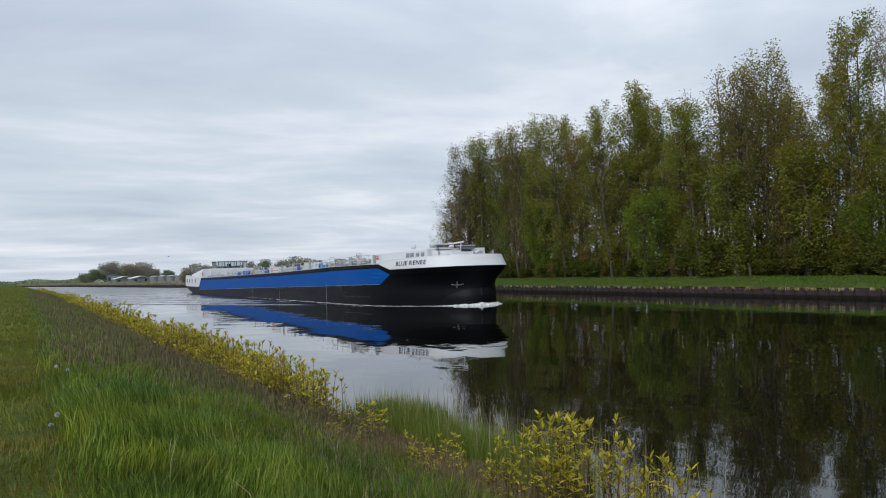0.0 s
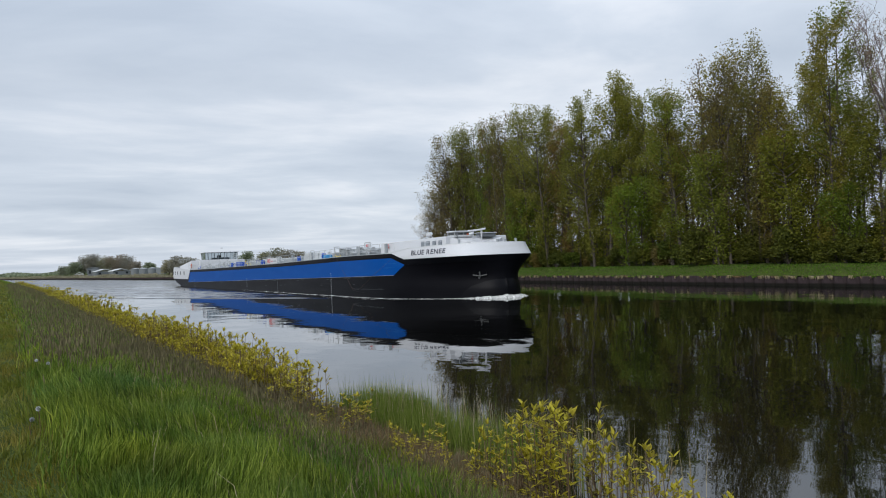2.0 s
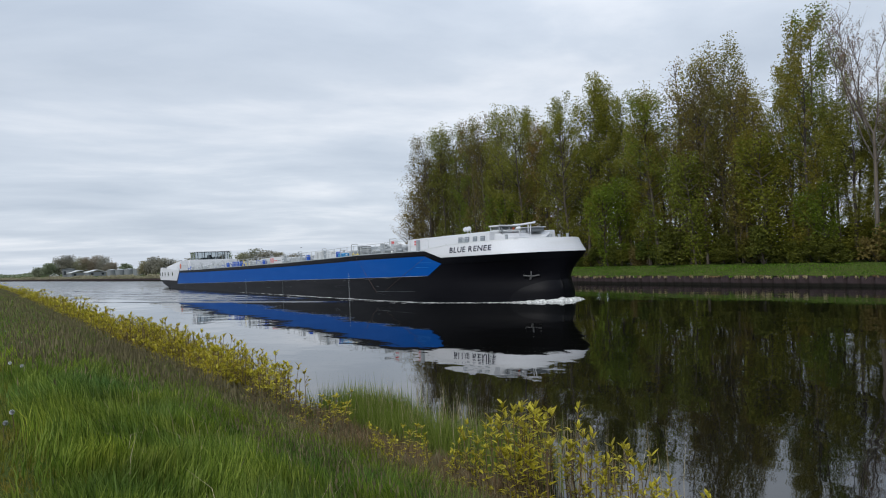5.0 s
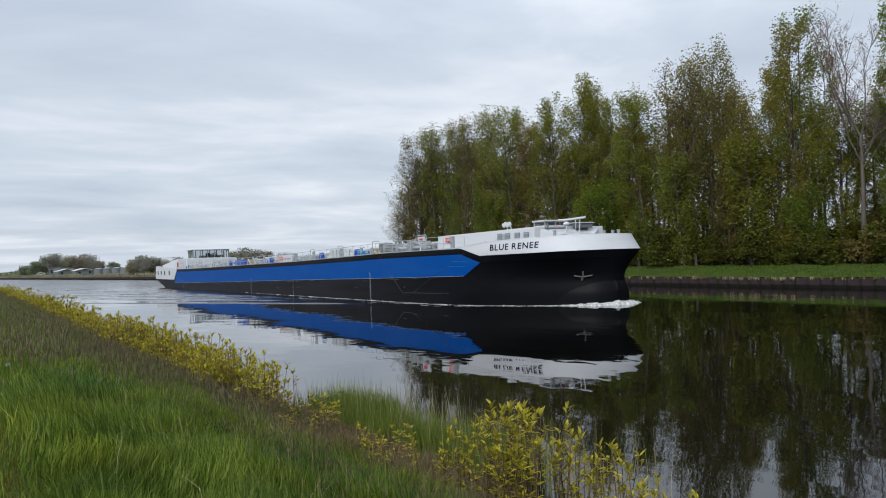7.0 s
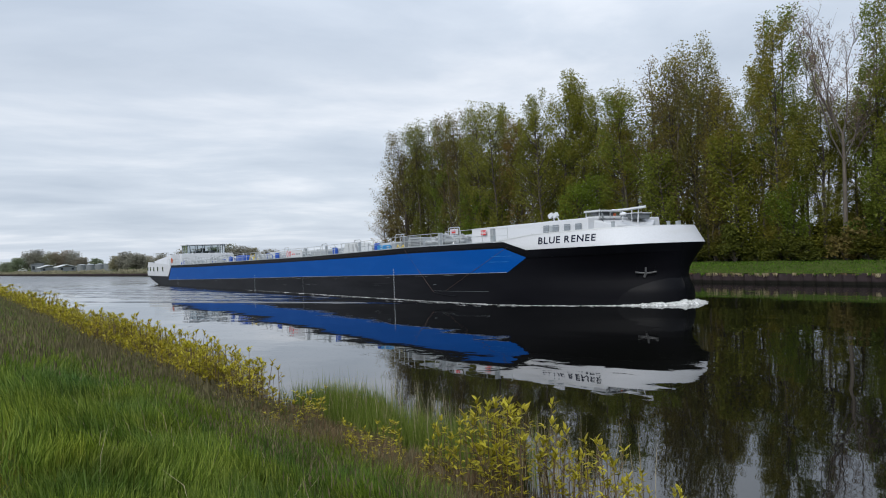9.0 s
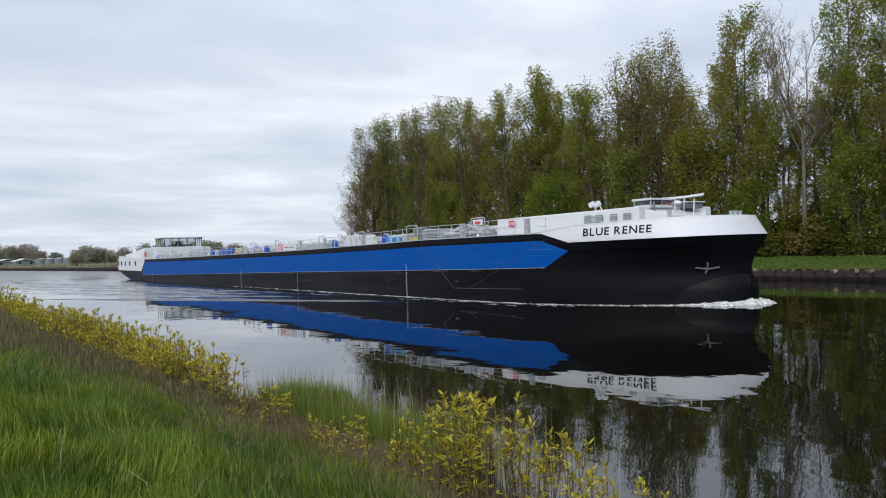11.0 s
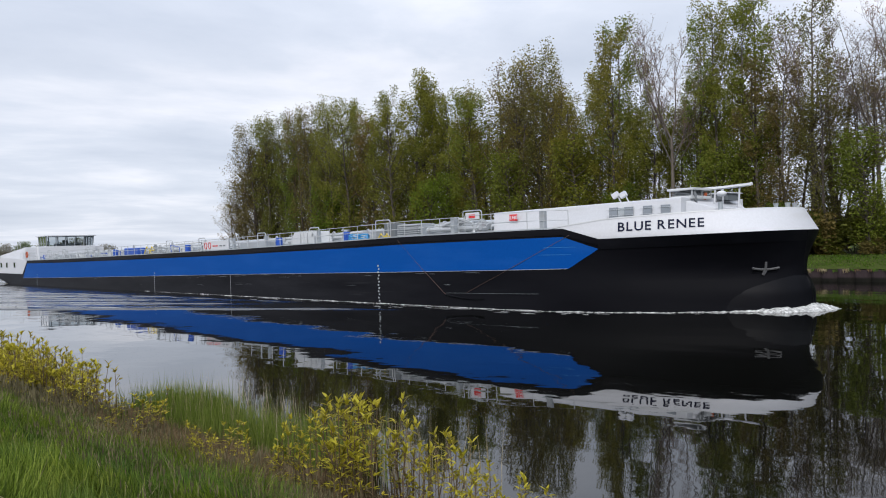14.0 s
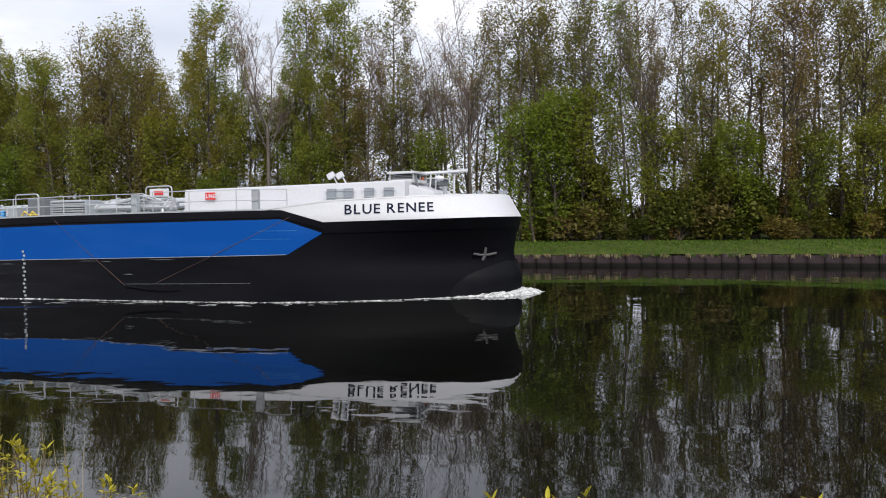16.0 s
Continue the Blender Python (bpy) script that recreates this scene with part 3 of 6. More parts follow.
def build_ship():
    ship = empty("tanker_barge", pose(SHIP_X, SHIP_Y, 0), "long blue and black inland tanker barge with white bow, under way", "ship")

    # hull
    ts = spread(0, 0.13, 26, 1.9)[:-1] + spread(0.13, 0.9, 40)[:-1] + [1 - t for t in spread(0, 0.1, 16, 1.8)][::-1]
    rows = 14
    verts, faces = [], []
    for side in (-1, 1):
        base = len(verts)
        for t in ts:
            guess = t * 119
            top = deck_edge(guess)
            for k in range(rows + 1):
                z = -0.7 + (top + 0.7) * k / rows
                y0, y1 = lerp_table(z, ZS, STEM), stern_end(z)
                y = y0 + (y1 - y0) * t
                verts.append(skin(y, z, 0, side))
        for i in range(len(ts) - 1):
            for k in range(rows):
                q = base + i * (rows + 1) + k
                f = (q, q + rows + 1, q + rows + 2, q + 1)
                faces.append(f if side < 0 else f[::-1])
    hull = new("hull", mesh_of("hull", verts, faces, M_BLACK, True))
    hull.parent = ship
    hull["label"] = "glossy black steel hull with scuffs"

    # rounded lower bow that stands proud under a knuckle line
    bulb_z = lambda y: lerp_table(y, [0.31, 0.7, 1.3, 2.0, 2.8, 3.5], [1.66, 1.70, 1.52, 1.26, 0.85, 0.10])
    ring = spread(0.362, 3.5, 40, 2.0)
    path = [(-half_width(y, 0.8), y) for y in ring[::-1]] + [(half_width(y, 0.8), y) for y in ring[1:]]
    verts, faces, m = [], [], 12
    for i, (x, y) in enumerate(path):
        a, b = path[max(i - 1, 0)], path[min(i + 1, len(path) - 1)]
        nx, ny = (b[1] - a[1]), -(b[0] - a[0])
        ln = math.hypot(nx, ny)
        nx, ny = nx / ln, ny / ln
        if nx * x < -1e-6 or (abs(x) < 1e-6 and ny > 0):
            nx, ny = -nx, -ny
        swell = 0.24 * max(0.0, 1 - y / 3.5) ** 1.2
        for k in range(m + 1):
            f = k / m
            z = bulb_z(y) * (1 - f) - 0.5 * f
            w = half_width(y, max(z, 0.0)) if y > 0.365 else 0.0
            o = swell * math.sin(min(f * 1.9, 1.0) * math.pi / 2) ** 0.8 - 0.03
            verts.append(((w if x > 0 else -w) + nx * o, y + ny * o, z))
    for i in range(len(path) - 1):
        for k in range(m):
            q = i * (m + 1) + k
            faces.append((q, q + 1, q + m + 2, q + m + 1))
    bulb = new("bow_bulb", mesh_of("bow_bulb", verts, faces, M_SCUFFED, True))
    bulb.parent = ship
    bulb["label"] = "scuffed grey-black rounded lower bow"

    # blue side panel, with its slanted ends and a pale edge line
    ys = [8.0, 8.4, 8.9, 9.3, 9.55, 9.8] + spread(10.3, 97, 60) + [97.6, 98.2, 98.9]
    hi = lambda y: lerp_table(y, [8.0, 9.8, 22, 26.6, 42, 54, 83, 97, 98.9], [3.14, 3.77, 3.65, 3.54, 3.29, 3.14, 2.86, 2.82, 0.93])
    lo = lambda y: lerp_table(y, [8.0, 9.55, 23, 26.7, 43, 57.5, 83, 98.9], [3.10, 2.17, 1.97, 1.92, 1.71, 1.475, 1.10, 0.90])
    strip("blue_panel", ys, lo, hi, M_BLUE, ship, 0.014, 0, 6, label="scratched blue side panel")
    strip("rubbing_strip", [9.6] + spread(10.3, 98.8, 60), lambda y: lo(y) - 0.012, lambda y: lo(y) + 0.01, M_GREY, ship, 0.03, 0.03, 1)
    strip("sheer_strake", [7.95, 8.5, 9.2, 9.8] + spread(10.5, 97, 50), lambda y: deck_edge(y) - 0.30, lambda y: deck_edge(y) + 0.03, M_BLACK, ship, 0.05, 0.12, 2)
    strip("fender_rail", spread(0, 7.95, 34, 2.0), lambda y: deck_edge(y) - 0.50, lambda y: deck_edge(y) + 0.01, M_SCUFFED, ship, 0.05, 0.12, 2, bow=True)

    # white bow bulwark
    btop = lambda y: lerp_table(y, [-0.2, 3.9, 7.6, 9.8, 10.9], [4.80, 4.72, 4.57, 4.30, 4.18])
    strip("bow_bulwark", spread(0, 7.95, 40, 2.0) + [8.4, 8.9, 9.4, 9.8, 10.9], lambda y: deck_edge(y) + 0.012, btop, M_WHITE, ship, 0.02, 0.10, 6, label="white painted bow bulwark", bow=True)
    strip("bulwark_cap", spread(0, 10.4, 40, 2.0), lambda y: btop(y) - 0.02, lambda y: btop(y) + 0.04, M_CREAM, ship, 0.04, 0.16, 1, bow=True)
    letters(ship, "BLUE RENEE", 6.95, 3.18, lambda y: lerp_table(y, [2.9, 7], [4.05, 3.95]), 0.62, M_LETTER, 0.045)

    # decks
    def deck(name, y0, y1, z_of, inset, n, mat):
        vs, fs = [], []
        for y in spread(y0, y1, n):
            w = max(half_width(y, z_of(y)) - inset, 0.02)
            vs += [(-w, y, z_of(y)), (w, y, z_of(y))]
        for i in range(n):
            fs.append((2 * i, 2 * i + 1, 2 * i + 3, 2 * i + 2))
        o = new(name, mesh_of(name, vs, fs, mat))
        o.parent = ship
    deck("main_deck", 9.0, 119.5, lambda y: min(deck_edge(y), 3.9) - 0.015 if y < 97 else 3.2, 0.03, 60, M_GREY)
    deck("forecastle_deck", 1.0, 9.6, lambda y: 4.10, 0.10, 20, M_GREY)
    strip("deck_kerb", spread(10.4, 97, 50), lambda y: deck_edge(y) + 0.03, lambda y: deck_edge(y) + 0.10, M_GREY, ship, -0.02, 0.06, 1)

    # bow house with its shutters, rails and sign
    house = sloped_box("bow_house", ship, (3.37, 4.5), 5.0, 16.3, 4.0, (5.53, 5.32), 0.12, M_WHITE, "white steel bow house")
    sloped_box("house_front", ship, (1.7, 2.9), 4.1, 4.99, 4.0, (4.98, 5.36), 0.10, M_WHITE)
    for y in (5.75, 6.70, 7.72, 8.57):
        hw = 3.3 + (y - 4.3) / 11.7 * 1.2
        sh = part("shutter", box(bmesh.new(), -0.04, 0.04, -0.24, 0.24, -0.27, 0.27, 0.015), M_SHUTTER, ship, "grey window shutter")
        sh.matrix_basis = pose(-hw + 0.02, y, 4.93, 0, 4, 5.5)
        bm = bmesh.new()
        for dz in (-0.15, 0.15):
            tube(bm, [(-0.06, -0.38, dz), (-0.06, 0.38, dz)], 0.016, 4)
        part("shutter_hinge", bm, M_STEEL, sh)
    plate = part("window_plate", box(bmesh.new(), -0.03, 0.03, -0.18, 0.18, -0.24, 0.24, 0.01), M_GREY, ship, "pale plate between two shutters")
    plate.matrix_basis = pose(-3.3 - 3.85 / 11.7 * 1.2 + 0.03, 8.145, 4.93, 0, 4, 5.5)
    sgn = part("sign_board", box(bmesh.new(), -0.02, 0.02, -0.27, 0.27, -0.18, 0.18, 0.01), M_RED, ship, "red sign with white letters")
    sgn.matrix_basis = pose(-4.42, 14.8, 4.98, 0, 3, 5.5)
    plain_letters(sgn, "LNG", (-0.026, 0.235, -0.09), 0.26, M_WHITE)
    edge = lambda y: min(deck_edge(y), 4.15) + 0.02
    bm = bmesh.new()
    for y in (9.6, 12.0, 14.4, 16.4):
        x = -half_width(y, 4.0) + 0.18
        tube(bm, [(x, y, edge(y)), (x, y, edge(y) + 1.0)], 0.024, 5)
    for f in (0.5, 1.0):
        tube(bm, [(-half_width(y, 4.0) + 0.18, y, edge(y) + f) for y in (9.6, 12, 14.4, 16.4)], 0.021, 5)
    part("railing", bm, M_STEEL, ship)
    crate("vent_post", ship, -half_width(11.2, 4) + 0.25, -half_width(11.2, 4) + 0.5, 11.0, 11.32, 4.1, 5.15, M_GREY)
    # diagonal guard wire on the bow side
    bm = bmesh.new()
    tube(bm, [skin(10.4, 4.2, 0.04), skin(7.4, 4.62, 0.04)], 0.012, 4)
    part("bow_wire", bm, M_DKGREY, ship)

    # gear on the bow house
    crate("skylight_box", ship, -2.4, -0.5, 4.85, 6.1, 5.45, 5.62, M_CREAM)
    for k in range(3):
        crate("skylight_louvre", ship, -2.34, -0.56, 4.92, 6.03, 5.64 + 0.075 * k, 5.68 + 0.075 * k, M_DKGREY, "", 0.01)
    for x in (-2.42, -1.48, -0.55):
        for y in (4.84, 6.05):
            crate("skylight_post", ship, x, x + 0.07, y, y + 0.07, 5.45, 5.88, M_STEEL, "", 0.01)
    crate("skylight_cap", ship, -2.5, -0.4, 4.75, 6.2, 5.88, 6.0, M_CREAM, "off-white flat skylight cover", 0.03)
    bm = bmesh.new()
    prof = [(5.5, 5.96, 0.16), (5.42, 5.93, 0.17), (4.1, 5.94, 0.15), (2.85, 6.0, 0.08), (2.7, 6.03, 0.04)]
    rings = [[bm.verts.new((-0.5 + dx * w, y, z + dz)) for dx, dz in ((-1, 0.02), (-0.7, 0.13), (0.7, 0.13), (1, 0.02), (0.6, -0.02), (-0.6, -0.02))] for y, z, w in prof]
    for A, B in zip(rings, rings[1:]):
        for k in range(6):
            bm.faces.new((A[k], A[(k + 1) % 6], B[(k + 1) % 6], B[k]))
    bm.faces.new(rings[0])
    bm.faces.new(rings[-1][::-1])
    part("radar_scanner", bm, M_WHITE, ship, "long white radar scanner bar")
    crate("gear_locker", ship, 0.3, 1.7, 4.4, 5.6, 5.4, 5.72, M_DKGREY, "", 0.03)
    crate("gear_locker", ship, 0.2, 1.8, 4.3, 5.7, 5.74, 5.80, M_WHITE, "", 0.02)
    for x, y in ((-0.7, 4.7), (0.3, 4.7), (-0.5, 3.5)):
        bm = bmesh.new()
        tube(bm, [(x, y, 4.1), (x * 0.8, y - 0.1, 6.0)], 0.045, 6)
        part("boom_post", bm, M_WHITE, ship)
    bm = bmesh.new()
    bmesh.ops.create_uvsphere(bm, u_segments=12, v_segments=8, radius=0.21)
    dome = part("radar_dome", bm, M_WHITE, ship, smooth=True)
    dome.matrix_basis = pose(-1.2, 3.95, 5.66)
    dome.scale = (1.1, 1.2, 0.7)
    crate("winch", ship, -1.6, 1.6, 2.6, 3.4, 4.1, 4.72, M_CREAM, "off-white anchor winch", 0.12)
    bm = bmesh.new()
    tube(bm, [(-1.9, 3.0, 4.68), (1.9, 3.0, 4.68)], 0.22, 12)
    part("winch_drum", bm, M_WHITE, ship)
    bm = bmesh.new()
    tube(bm, [(-1.0, 5.0, 5.45), (-1.0, 4.9, 5.78)], 0.10, 8)
    part("lifebuoy_locker", bm, M_ORANGE, ship, "orange life-saving gear")
    # small limp pennant on its staff
    bm = bmesh.new()
    tube(bm, [(-2.2, 4.95, 5.0), (-2.2, 5.05, 6.1)], 0.022, 5)
    part("flag_staff", bm, M_STEEL, ship)
    vs, fs = [], []
    for i in range(7):
        for j in range(4):
            vs.append((-2.2 + 0.06 * math.sin(i * 1.1 + j * 1.9), 5.0 - 0.07 * j - 0.02 * i, 6.0 - 0.11 * i - 0.05 * j))
    for i in range(6):
        for j in range(3):
            a = i * 4 + j
            fs.append((a, a + 1, a + 5, a + 4))
    fl = new("pennant", mesh_of("pennant", vs, fs, M_DKGREY, True))
    fl.parent = ship
    sol = fl.modifiers.new("cloth", "SOLIDIFY")
    sol.thickness = 0.01
    # twin floodlights
    for dy in (-0.22, 0.25):
        bm = bmesh.new()
        tube(bm, [(0, 0, -0.55), (0, 0, -0.1)], 0.035, 6)
        box(bm, -0.12, 0.12, -0.10, 0.26, -0.11, 0.18, 0.03)
        fl_ = part("floodlight", bm, M_WHITE, ship)
        fl_.matrix_basis = pose(-2.9, 8.62 + dy, 5.88, -28, 0, 12)
    # bollards
    for y, x in ((1.1, -0.3), (1.1, 0.5), (3.1, -3.0), (3.1, 3.0)):
        bm = bmesh.new()
        tube(bm, [(x, y, 4.1), (x, y, 5.12 if y > 1.5 else 5.0)], 0.11, 10)
        tube(bm, [(x, y, 5.12 if y > 1.5 else 5.0), (x, y, 5.18 if y > 1.5 else 5.06)], 0.13, 10)
        part("bollard", bm, M_GREY, ship)
    # anchor in its pocket
    pk = Vector(skin(1.55, 2.05, 0.02))
    bm = bmesh.new()
    tube(bm, [(0, 0, -0.1), (0, 0, 0.28)], 0.06, 6)
    tube(bm, [(0, -0.62, 0.0), (0, -0.2, -0.07), (0, 0.2, -0.07), (0, 0.62, 0.0)], 0.055, 6)
    tube(bm, [(0, 0, -0.05), (0, 0.1, -0.34)], 0.1, 6, 0.07)
    an = part("anchor", bm, M_ANCHOR, ship, "bare grey anchor in its hull pocket")
    fore, aft = Vector(skin(1.0, 2.05)), Vector(skin(2.1, 2.05))
    ey = (aft - fore).normalized()
    ez = (Vector(skin(1.55, 2.45)) - Vector(skin(1.55, 1.65))).normalized()
    ex = ey.cross(ez).normalized()
    m = Matrix((ex, ey, ex.cross(ey))).transposed().to_4x4()
    m.translation = pk - ex * 0.10
    an.matrix_basis = m
    bm = bmesh.new()
    for k in (-0.55, 0.55):
        box(bm, -0.03, 0.03, k - 0.03, k + 0.03, -0.22, 0.46, 0.01)
    for k in (-0.24, 0.48):
        box(bm, -0.03, 0.03, -0.58, 0.58, k - 0.03, k + 0.03, 0.01)
    pocket = part("anchor_pocket", bm, M_SCUFFED, ship)
    pocket.matrix_basis = m.copy()
    pocket.matrix_basis.translation = pk
    # boarding wires and rubbing foot
    for a, b in (((22.0, 3.92), (17.9, 0.72)), ((16.2, 0.85), (9.4, 3.85))):
        bm = bmesh.new()
        tube(bm, [skin(a[0], a[1], 0.07), skin((a[0] + b[0]) / 2, (a[1] + b[1]) / 2 - 0.06, 0.05), skin(b[0], b[1], 0.05)], 0.013, 5)
        part("guy_wire", bm, M_RUST, ship, "rusty wire down the hull")
    strip("weld_seam", spread(11.3, 17.9, 6), lambda y: 0.80 + (17.9 - y) * 0.012, lambda y: 0.815 + (17.9 - y) * 0.012, M_DKGREY, ship, 0.012, 0, 1, (-1,))
    bm = bmesh.new()
    tube(bm, [skin(17.9, 0.70, 0.05), skin(16.6, 0.56, 0.07), skin(15.6, 0.50, 0.06), skin(14.9, 0.55, 0.05)], 0.045, 6, 0.02)
    part("spud_shoe", bm, M_SCUFFED, ship)
    for a, b in ((9.7, 3.25), (10.0, 2.88)):
        strip("scratch", spread(a - 0.6, a + 1.2, 3), lambda y: b - 0.004, lambda y: b + 0.005, M_LTBLUE, ship, 0.02, 0, 1, (-1,))

    # bright scrapes just under the blue panel
    sr = random.Random(14)
    for k in range(26):
        y0 = 10.5 + 84 * sr.random()
        ln, zz, th = sr.uniform(0.3, 1.6), lo(y0) - sr.choice((0.06, 0.10, 0.16, 0.75)) - sr.uniform(0, 0.1), sr.uniform(0.012, 0.035)
        strip("scrape", [y0, y0 + ln * 0.4, y0 + ln], lambda q: zz, lambda q: zz + th * (1 if abs(q - y0 - ln * 0.4) < 0.01 else 0.25), M_DKGREY, ship, 0.016, 0, 1, (-1,))

    # draught marks
    for y, z0, z1 in ((24.0, 0.12, 2.35), (57.6, 0.1, 1.85), (93.0, 0.1, 1.35)):
        board = empty("draught_scale", pose(0, 0, 0), "", "")
        board.parent = ship
        z, k = z0, 0
        while z < z1:
            strip("mark", [y - 0.10 + 0.07 * (k % 2), y + 0.04 + 0.07 * (k % 2)], lambda q: z, lambda q: z + 0.10, M_GREY, board, 0.022, 0, 1, (-1,))
            z += 0.2
            k += 1
    strip("mark_line", [43.02, 43.06], lambda q: 0.0, lambda q: 1.72, M_GREY, ship, 0.02, 0, 1, (-1,))
    return ship, edge


def gooseneck(parent, x, y, z, h, lean=1):
    """A vent pipe that bends over at the top."""
    bm = bmesh.new()
    tube(bm, [(x, y, z), (x, y, z + h * 0.75), (x, y + 0.06 * lean, z + h * 0.93), (x, y + 0.18 * lean, z + h), (x, y + 0.30 * lean, z + h * 0.93), (x, y + 0.33 * lean, z + h * 0.72)], 0.05, 6)
    return part("vent_pipe", bm, M_STEEL, parent)


def post_box(parent, x, y, z, h, w=0.22, mat=None):
    """A rail stanchion with a junction box on it."""
    return crate("junction_post", parent, x - w / 2, x + w / 2, y - w / 2, y + w / 2, z, z + h, mat or M_GREY, "", 0.02)


def drum(parent, x, y, z):
    bm = bmesh.new()
    tube(bm, [(x, y, z + 0.1), (x, y, z + 0.35), (x, y, z + 0.38), (x, y, z + 0.66)], 0.27, 12)
    tube(bm, [(x, y, z + 0.33), (x, y, z + 0.37)], 0.285, 12)
    tube(bm, [(x, y, z + 0.66), (x, y, z + 0.73)], 0.28, 12, 0.20)
    return part("blue_drum", bm, M_BLUEBOX, parent, "blue plastic drum")


def build_deck_gear(ship):
    dz = lambda y: deck_edge(y)
    xs = -HB + 0.30
    rnd = random.Random(11)
    railing(ship, xs, 17, 58, dz, 1.6)
    railing(ship, xs, 58, 97, dz, 1.6)
    railing(ship, -xs, 17, 97, dz, 2.2)
    # long cargo pipes on trestles
    for x, z, r in ((-3.6, 0.45, 0.13), (-2.2, 0.75, 0.17), (-1.2, 0.55, 0.14), (-0.2, 0.75, 0.17), (1.3, 0.6, 0.14)):
        bm = bmesh.new()
        tube(bm, [(x, y, dz(y) + z) for y in (16.5, 22, 26.6, 42, 54, 83, 96)], r, 8)
        part("cargo_pipe", bm, M_STEEL, ship)
    for y in spread(20, 94, 22):
        bm = bmesh.new()
        for x in (-4.0, 2.0):
            tube(bm, [(x, y, dz(y)), (x, y, dz(y) + 0.62)], 0.05, 5)
        tube(bm, [(-4.0, y, dz(y) + 0.3), (2.0, y, dz(y) + 0.3)], 0.05, 5)
        part("trestle", bm, M_STEEL, ship)
    # manifold bundle beside the bow house
    for k in range(5):
        bm = bmesh.new()
        z = 4.45 + 0.17 * (k % 3)
        x = -5.9 + 0.40 * k
        tube(bm, [(x, 16.0 + 0.2 * k, z), (x, 20.4 - 0.25 * k, z)], 0.15, 8)
        for y in (16.2 + 0.2 * k, 18.0, 20.2 - 0.25 * k):
            tube(bm, [(x, y - 0.05, z), (x, y + 0.05, z)], 0.22, 10)
        part("manifold_pipe", bm, M_STEEL, ship)
    for k in range(3):
        bm = bmesh.new()
        x = -6.0 + 0.5 * k
        tube(bm, [(x, 16.4 + 0.7 * k, 4.15), (x, 16.5 + 0.7 * k, 4.75), (x, 17.4 + 0.7 * k, 5.0 - 0.1 * k), (x + 0.2, 19.2 + 0.3 * k, 4.7)], 0.10, 7)
        part("loading_arm", bm, M_STEEL, ship)
    for y in spread(16.3, 20.6, 9):
        valve(ship, -5.6 + rnd.uniform(-0.2, 0.8), y, 4.30, rnd.uniform(0.7, 1.2))
    for k in range(6):
        crate("louvre_slat", ship, -5.95, -4.6, 21.2, 23.2, 4.20 + 0.12 * k, 4.27 + 0.12 * k, M_STEEL, "", 0.01)
    crate("louvre_back", ship, -5.75, -4.6, 21.15, 23.3, 4.05, 4.92, M_GREY)
    post_box(ship, -6.3, 17.7, 4.1, 1.0, 0.3)
    hoop(ship, -5.6, 16.9, 4.05, 1.5, 1.42)
    crate("notice_board", ship, -5.66, -5.60, 16.3, 17.4, 4.95, 5.36, M_WHITE)
    crate("notice_bar", ship, -5.69, -5.665, 16.6, 17.1, 5.05, 5.25, M_RED, "", 0.004)
    # pump unit under a guard hoop
    hoop(ship, -5.8, 24.8, dz(24.8), 1.5, 1.25)
    crate("pump_unit", ship, -5.3, -4.3, 24.2, 25.3, dz(24.8) + 0.05, dz(24.8) + 1.05, M_DKGREY, "dark pump unit", 0.06)
    crate("pump_base", ship, -5.9, -5.3, 25.4, 26.0, dz(25.5), dz(25.5) + 0.6, M_GREY)
    for y in (39.9, 50.0, 56.6, 32.6, 72.5, 78, 86.0, 91.5):
        hoop(ship, -5.8, y, dz(y), 1.2 + 0.3 * rnd.random(), 1.22)
    for y in (28.6, 37.2, 52.6, 69.5):
        drum(ship, -5.9, y, dz(y))
    # coiled light-blue hose
    for k in range(3):
        bm = bmesh.new()
        pts = [(-6.0 + 0.3 * math.sin(a * 0.9), 26.2 + 0.13 * a, dz(27) + 0.16 + 0.13 * k + 0.05 * math.sin(a * 1.7 + k)) for a in range(16)]
        tube(bm, pts, 0.055, 6)
        part("hose", bm, M_LTBLUE, ship, "light blue rubber hose")
    # slant-sided locker
    bm = bmesh.new()
    prof = [(35.6, 0.02), (35.1, 0.98), (32.7, 1.02), (32.3, 0.02)]
    A = [bm.verts.new((-5.9, y, dz(34) + z)) for y, z in prof]
    B = [bm.verts.new((-4.4, y, dz(34) + z)) for y, z in prof]
    for k in range(4):
        bm.faces.new((A[k], A[(k + 1) % 4], B[(k + 1) % 4], B[k]))
    bm.faces.new(A[::-1])
    bm.faces.new(B)
    bmesh.ops.bevel(bm, geom=list(bm.edges), offset=0.05, segments=2, affect="EDGES", profile=0.6)
    part("slanted_locker", bm, M_CREAM, ship, "off-white slant-sided locker")
    for y in (33.3, 34.2):
        crate("locker_rib", ship, -5.96, -5.9, y - 0.03, y + 0.03, dz(34) + 0.1, dz(34) + 0.9, M_STEEL, "", 0.005)
    crate("deck_cover", ship, -6.0, -4.2, 38.8, 43.0, dz(41) + 0.02, dz(41) + 0.60, M_GREY, "grey box-shaped deck cover", 0.12)
    for y in (31.2, 38.3, 43.3, 48.2, 58.4):
        post_box(ship, -6.35, y, dz(y), 0.95, 0.2)
    # notice board with symbols
    crate("white_board", ship, -6.70, -6.65, 43.6, 48.0, dz(46) + 0.10, dz(46) + 0.85, M_WHITE, "white notice board with red symbols")
